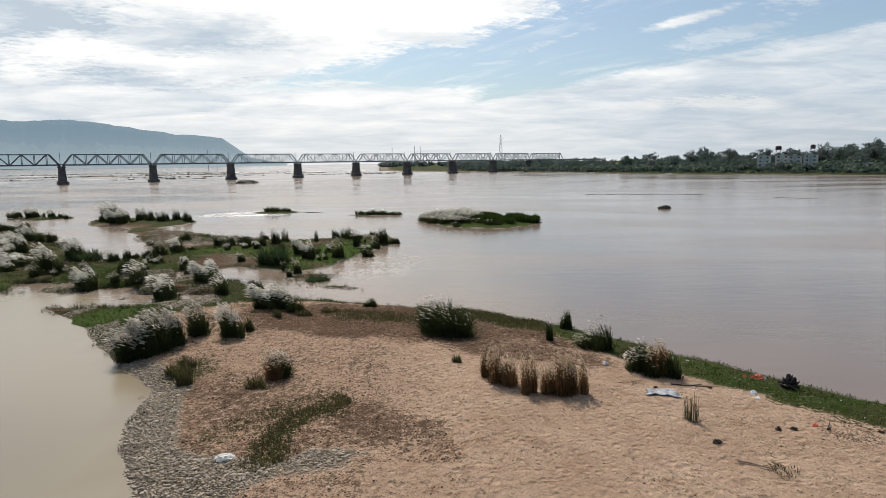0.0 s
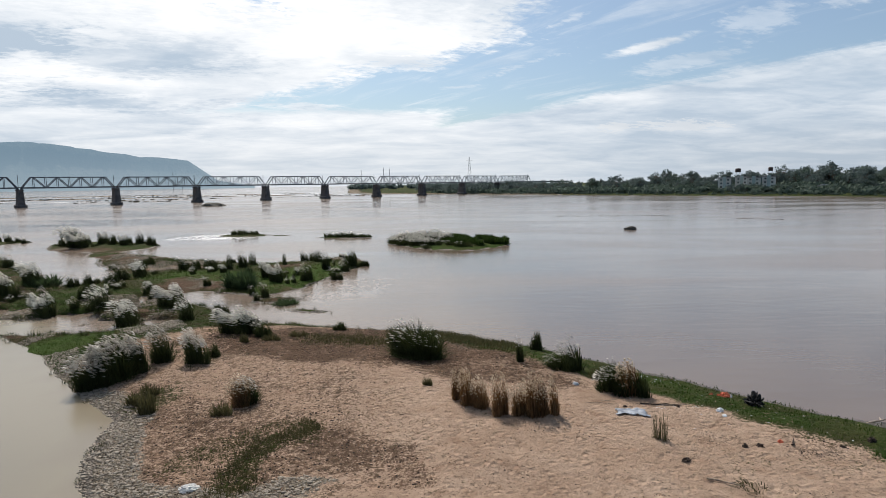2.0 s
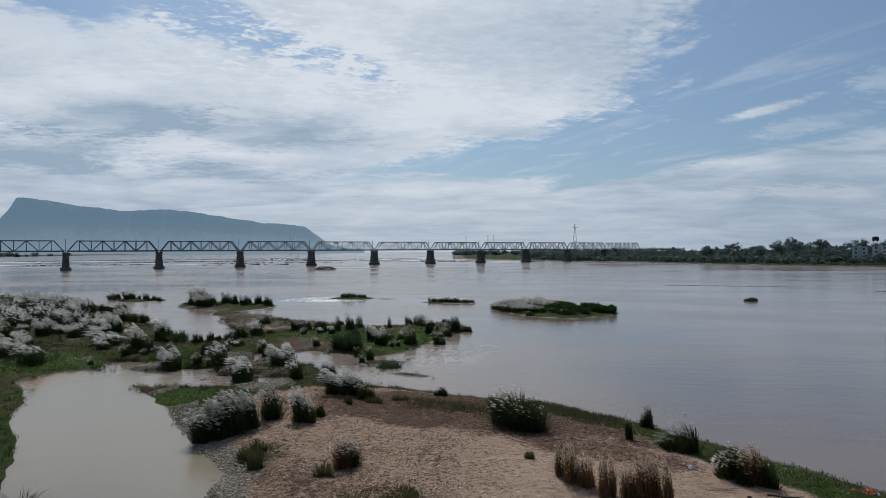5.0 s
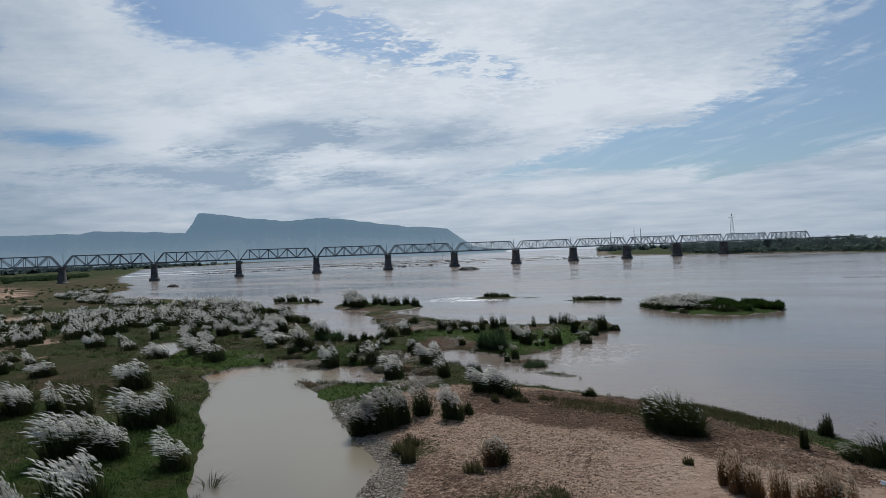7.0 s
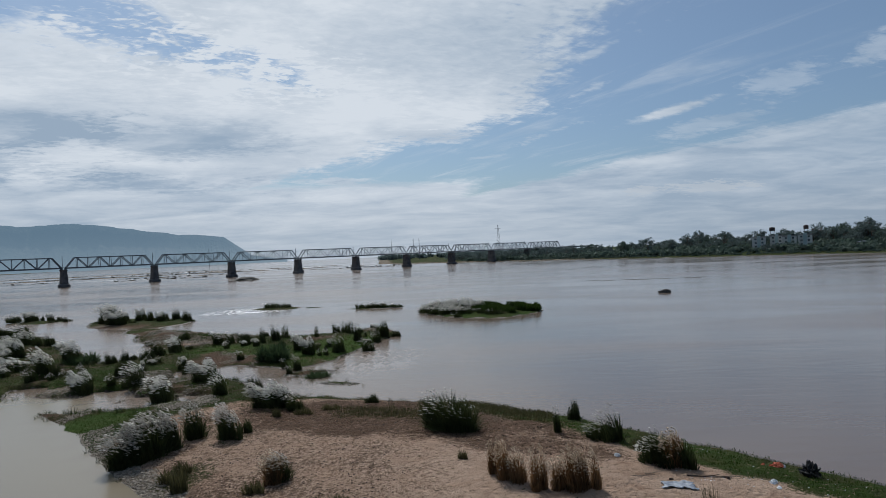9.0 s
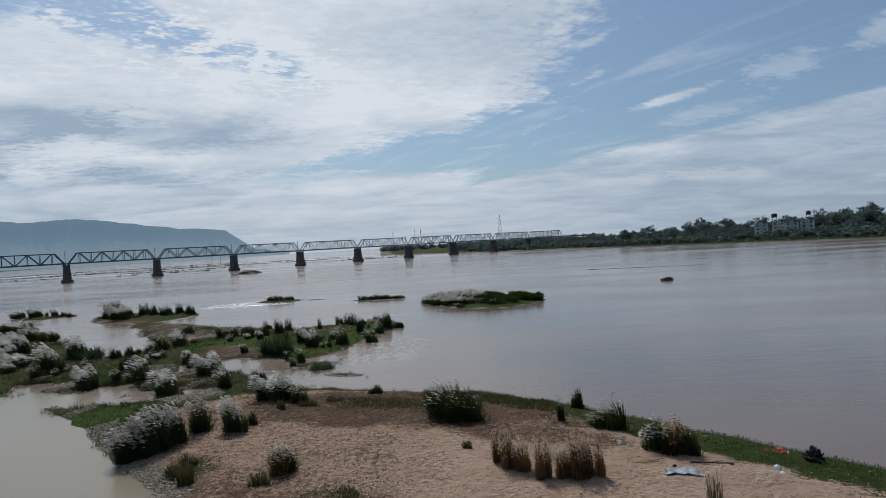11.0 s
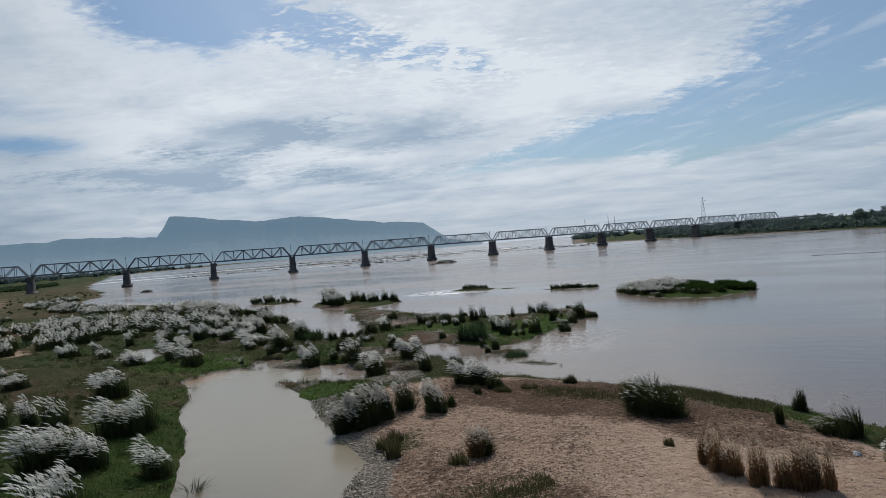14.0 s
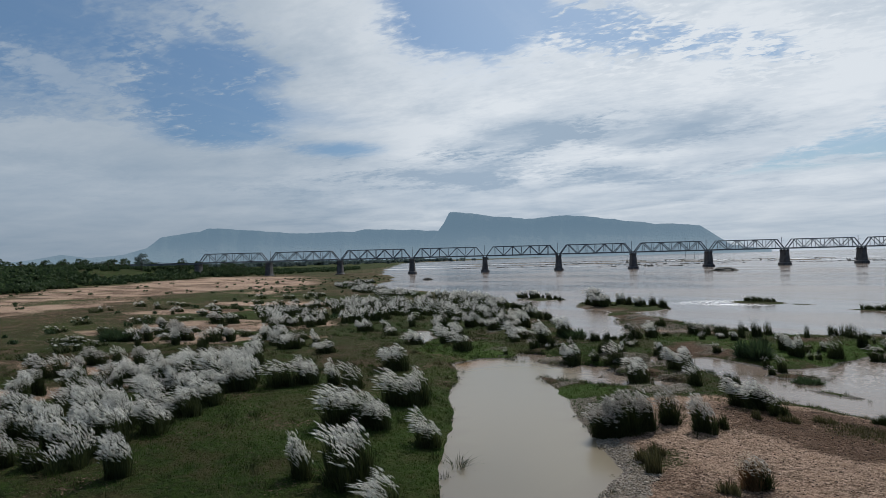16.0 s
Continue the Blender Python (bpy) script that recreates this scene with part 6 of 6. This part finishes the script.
bare = rng.uniform((-16, 18), (25, 54), (9000, 2))
bare = bare[(land_by(bare[:, 0], bare[:, 1]) > 0.6) & (fbm(bare[:, 0], bare[:, 1], 3.5, 3, 71) > 0.1 + 0.02 * (bare[:, 0] - 2))]
turf_field("straw", bare, M_DRY, 0.045, "short pieces of trampled straw strewn on the sand", 504, 6, 0.022, 3.2, 0.3, "straw")
pebbles = [tuple(p) for p in bare[:1200]]
lumps("pebbles", pebbles, rng.uniform(0.015, 0.05, len(pebbles)), M_ROCK, "dark pebbles and dung crumbs scattered on sand", "pebbles", 404, 0.5)
turf_field("turf", ground_spots(36000, -66, 26, 14, 110, 0, 0.62, rng), M_TURF, 0.16, "short green turf along the water", 501)
turf_field("dull_grass", ground_spots(9000, -14, 2, 22, 36, 0, 0.44, rng), M_STRAW, 0.24, "dull olive grass growing in bands on the sandbank", 502, 9, 0.022)
turf_field("rim_grass", ground_spots(7000, -18, 8, 43, 55, 0, 0.3, rng), M_STRAW, 0.22, "sparse olive grass on the sandbank's rim", 503)


# ---------------------------------------------------------------- litter on the sandbank
def crumple(name, x, y, wide, deep, tall, mat, label, category, seed, rough=0.5):
    """A crumpled heap or sheet."""
    bm = bmesh.new()
    bmesh.ops.create_icosphere(bm, subdivisions=4, radius=1.0)
    for v in bm.verts:
        k = 1 + rough * noise.noise(v.co * 2.3 + Vector((seed, 1, 0))) + rough * 0.8 * noise.noise(v.co * 5 + Vector((0, seed, 2))) + rough * 0.5 * noise.noise(v.co * 11 + Vector((seed, seed, 2)))
        v.co = Vector((v.co.x * wide / 2 * k, v.co.y * deep / 2 * k, max(v.co.z, -0.15) * tall * k))
    data = bpy.data.meshes.new(name)
    bm.to_mesh(data)
    bm.free()
    data.materials.append(mat)
    ob = new(name, data)
    ob.matrix_basis = Matrix.Translation((x, y, z_at(x, y) + tall * 0.1)) @ Matrix.Rotation(seed, 4, "Z")
    return tagged(ob, label, category)


def stick(x, y, turn, length, thick, mat, label, seed, fork=False):
    r = random.Random(seed)
    pts, rad = [], []
    for k in range(6):
        s = k / 5
        pts.append(((s - 0.5) * length, r.uniform(-0.04, 0.04) * length, thick * 0.6 + r.uniform(0, 0.03)))
        rad.append(thick * (0.5 - 0.3 * s))
    shape = Shape().tube(pts, rad, 6)
    if fork:
        shape.tube([pts[3], (pts[3][0] + 0.2 * length, 0.14 * length, 0.12)], [thick * 0.3, thick * 0.12], 5)
    ob = new("stick", shape.mesh("stick", mat))
    ob.matrix_basis = Matrix.Translation((x, y, z_at(x, y))) @ Matrix.Rotation(radians(turn), 4, "Z")
    return tagged(ob, label, "stick", "sticks on the sandbank")


crumple("black_sheet", 19.2, 32.8, 1.0, 0.7, 0.5, M_BLACK, "black crumpled plastic sheet heaped on the turf", "plastic sheet", 1.7, 0.75)
crumple("orange_cloth", 18.3, 34.4, 0.55, 0.4, 0.2, M_ORANGE, "faded orange offering cloth on turf", "cloth", 2.9, 0.4)
for i, (dx, dy) in enumerate(((-0.35, 0.05), (0.3, -0.1), (0.1, 0.28), (-0.12, -0.2), (0.42, 0.15), (-0.7, 0.25))):
    crumple("cloth_scrap", 18.3 + dx, 34.4 + dy, 0.2, 0.14, 0.09, M_WHITE if i % 3 == 1 else M_ORANGE, "pale scrap beside the orange cloth" if i % 3 == 1 else "small orange scrap beside the cloth", "cloth scrap", i * 1.3, 0.4)
crumple("orange_scrap", 17.0, 26.8, 0.35, 0.22, 0.09, M_ORANGE, "small orange cloth scrap on the sand", "cloth", 4.1, 0.4)


def flat_sheet(x, y, wide, deep, turn, mat, label, seed):
    """A thin crumpled sheet with a torn outline, lying on the sand."""
    m = 26
    u, v = np.meshgrid(np.linspace(-1, 1, m), np.linspace(-1, 1, m))
    px_, py_ = u * wide / 2 * (1 + 0.2 * fbm(v * 3 + seed, u * 0 + seed, 1.0, 3, seed)), v * deep / 2 * (1 + 0.3 * fbm(u * 3, v * 0 + seed, 1.0, 3, seed + 3))
    c, q = math.cos(radians(turn)), math.sin(radians(turn))
    wx_, wy_ = x + px_ * c - py_ * q, y + px_ * q + py_ * c
    fold = np.abs(fbm(px_ + seed, py_ * 1.8, 0.4, 4, seed + 7)) * 0.16 + np.abs(fbm(px_, py_, 0.13, 2, seed + 9)) * 0.04
    top = np.stack([wx_, wy_, height_at(wx_, wy_) + 0.03 + fold], -1).reshape(-1, 3)
    under = top - np.array([0, 0, 0.012])
    faces = grid_faces(m, m)
    rim = np.concatenate([np.arange(m), np.arange(2, m + 1) * m - 1, m * m - 2 - np.arange(m - 1), (np.arange(m - 2, -1, -1)) * m])
    skirt = np.stack([rim[:-1], rim[:-1] + m * m, rim[1:] + m * m, rim[1:]], -1)
    data = mesh_from_arrays("plastic_sheet", np.concatenate([top, under]), np.concatenate([faces, faces[:, ::-1] + m * m, skirt]), np.zeros((0, 3), dtype=int), mat, True)
    return tagged(new("plastic_sheet", data), label, "plastic sheet")


flat_sheet(11.3, 30.6, 1.55, 0.95, -8, M_SHEET, "pale bluish crumpled plastic sheet lying flat on sand", 3)
crumple("white_bag", 9.9, 36.4, 0.36, 0.3, 0.15, M_WHITE, "small white plastic bag on the litter", "plastic bag", 5.3, 0.4)
crumple("white_bag", 16.3, 31.1, 0.34, 0.3, 0.14, M_WHITE, "small white plastic bag on the turf", "plastic bag", 6.3, 0.4)
crumple("white_bag", 16.2, 30.4, 0.3, 0.2, 0.08, M_WHITE, "small white plastic bag on the sand", "plastic bag", 1.1, 0.4)
crumple("pale_boulder", -9.4, 24.8, 0.85, 0.5, 0.2, M_WALL, "pale flat stone among gravel", "stone", 3.3, 0.25)
for i, (x, y, w) in enumerate(((11.7, 25.0, 0.36), (15.1, 26.4, 0.36), (15.8, 26.4, 0.32), (11.3, 31.6, 0.2), (21.6, 27.0, 0.5), (22.4, 24.4, 0.9), (19.6, 26.2, 0.25), (20.6, 24.6, 0.3), (14.2, 31.5, 0.25))):
    crumple("dark_lump", x, y, w, w * 0.6, w * 0.3, M_CHAR, "dark lump of dung or charred wood on sand", "lump", i * 0.9 + 0.3, 0.6)
heap = [(pick.gauss(18.0, 0.6), pick.gauss(25.5, 0.4)) for _ in range(60)]
lumps("debris", heap, [pick.uniform(0.015, 0.05) for _ in heap], M_CHAR, "dark burnt crumbs and flood debris on sand", "debris", 405, 0.45)
twigs = [(pick.gauss(18.1, 0.5), pick.gauss(25.4, 0.35)) for _ in range(70)] + [(pick.gauss(13.5, 0.7), pick.gauss(32.2, 0.35)) for _ in range(60)] + [(pick.gauss(14.8, 0.7), pick.gauss(27.2, 0.4)) for _ in range(40)]
turf_field("twigs", twigs, M_CHAR, 0.05, "dark broken twigs washed together on the sand", 505, 3, 0.03, 4.0, 0.2, "twigs")
crumple("debris_heap", 23.4, 27.2, 0.6, 0.45, 0.16, M_CHAR, "dark flood debris at the water's edge", "debris", 3.2, 0.5)
stick(10.0, 32.2, -8, 1.7, 0.06, M_DRIFT, "long thin driftwood stick", 1)
stick(17.5, 26.6, 55, 0.9, 0.1, M_CHAR, "dark charred stick lying on the sand", 2)
stick(12.4, 22.9, -32, 1.5, 0.09, M_DRIFT, "pale bent driftwood branch", 3, True)
stick(13.3, 31.9, -18, 2.0, 0.1, M_CHAR, "dark driftwood branch among pale scraps", 4, True)
stick(14.2, 31.7, -5, 1.4, 0.08, M_DRIFT, "pale driftwood branch lying on the turf", 5, True)
stick(10.9, 33.2, 12, 0.9, 0.07, M_DRIFT, "short driftwood stick lying on the sand", 6)
stick(24.4, 30.2, 20, 1.8, 0.14, M_DRIFT, "pale driftwood lying in shallow water", 7, True)
DRY_REED[0].plant(13.2, 22.4, 0.5, 1.5, 0, "dry grass on the sandbank", "dry trampled grass tuft by a driftwood branch")
scraps = [(pick.gauss(13.6, 1.1), pick.gauss(32.0, 0.5)) for _ in range(50)] + [(pick.gauss(17.2, 2.6), pick.gauss(30.0, 2.0)) for _ in range(30)] + [(pick.gauss(14.5, 1.2), pick.gauss(38.2, 0.8)) for _ in range(40)]
lumps("scraps", scraps, [pick.uniform(0.02, 0.06) for _ in scraps], M_WHITE, "pale scraps of paper and plastic on the bank", "scraps", 403, 0.3)


# ---------------------------------------------------------------- weeds and wet edges
def weed_rows(n, x0, x1, y0, y1, lo, hi, tall, wide, kinds):
    x, y = rng.uniform(x0, x1, n), rng.uniform(y0, y1, n)
    d = land_by(x, y)
    ok = (d > lo) & (d < hi) & (fbm(x, y, 5, 2, 91) > -0.1)
    return [(pick.choice(kinds), float(a), float(b), pick.uniform(*tall), pick.uniform(*wide), pick.uniform(0, 360)) for a, b in zip(x[ok], y[ok])]


THIN = [Tussock(s, 34, 0, "weeds", M_BLADE, None, 0.05, 1.0, 0.05) for s in (151, 152)]
THIN_GREEN = [Tussock(s, 36, 0, "weeds", M_TURF, None, 0.045, 1.0, 0.05) for s in (155, 156)]
THIN_DRY = [Tussock(s, 30, 0, "weeds", M_STRAW, None, 0.05, 1.0, 0.05) for s in (153, 154)]
joined_stuff("shore_weeds", weed_rows(1500, -60, -8, 50, 116, -0.7, 0.9, (0.3, 0.8), (0.4, 1.2), THIN), "dark weeds and rushes along the wet shore", "weeds")
joined_stuff("rim_weeds", weed_rows(420, -20, 10, 42, 58, 0.0, 9, (0.25, 0.6), (0.4, 1.3), THIN_DRY), "olive weeds on the sandbank's rim", "weeds")
joined_stuff("spit_weeds", weed_rows(1100, -66, -8, 52, 120, 0.5, 9, (0.25, 0.7), (0.5, 1.5), THIN_DRY), "olive weeds between the grass clumps", "weeds")
joined_stuff("marsh_rushes", weed_rows(1500, -100, -22, 8, 90, 0.4, 60, (0.3, 1.0), (0.4, 1.5), THIN), "dark rushes dotted over the marsh ground", "weeds")
joined_stuff("marsh_weeds", weed_rows(2700, -120, -22, 8, 120, 0.4, 60, (0.25, 0.8), (0.6, 2.0), THIN_GREEN), "low olive weeds over the marsh ground", "weeds")
joined_stuff("pond_rushes", weed_rows(900, -52, -14, 22, 66, -0.5, 0.7, (0.3, 0.8), (0.4, 1.0), THIN), "dark rushes fringing the pond", "weeds")
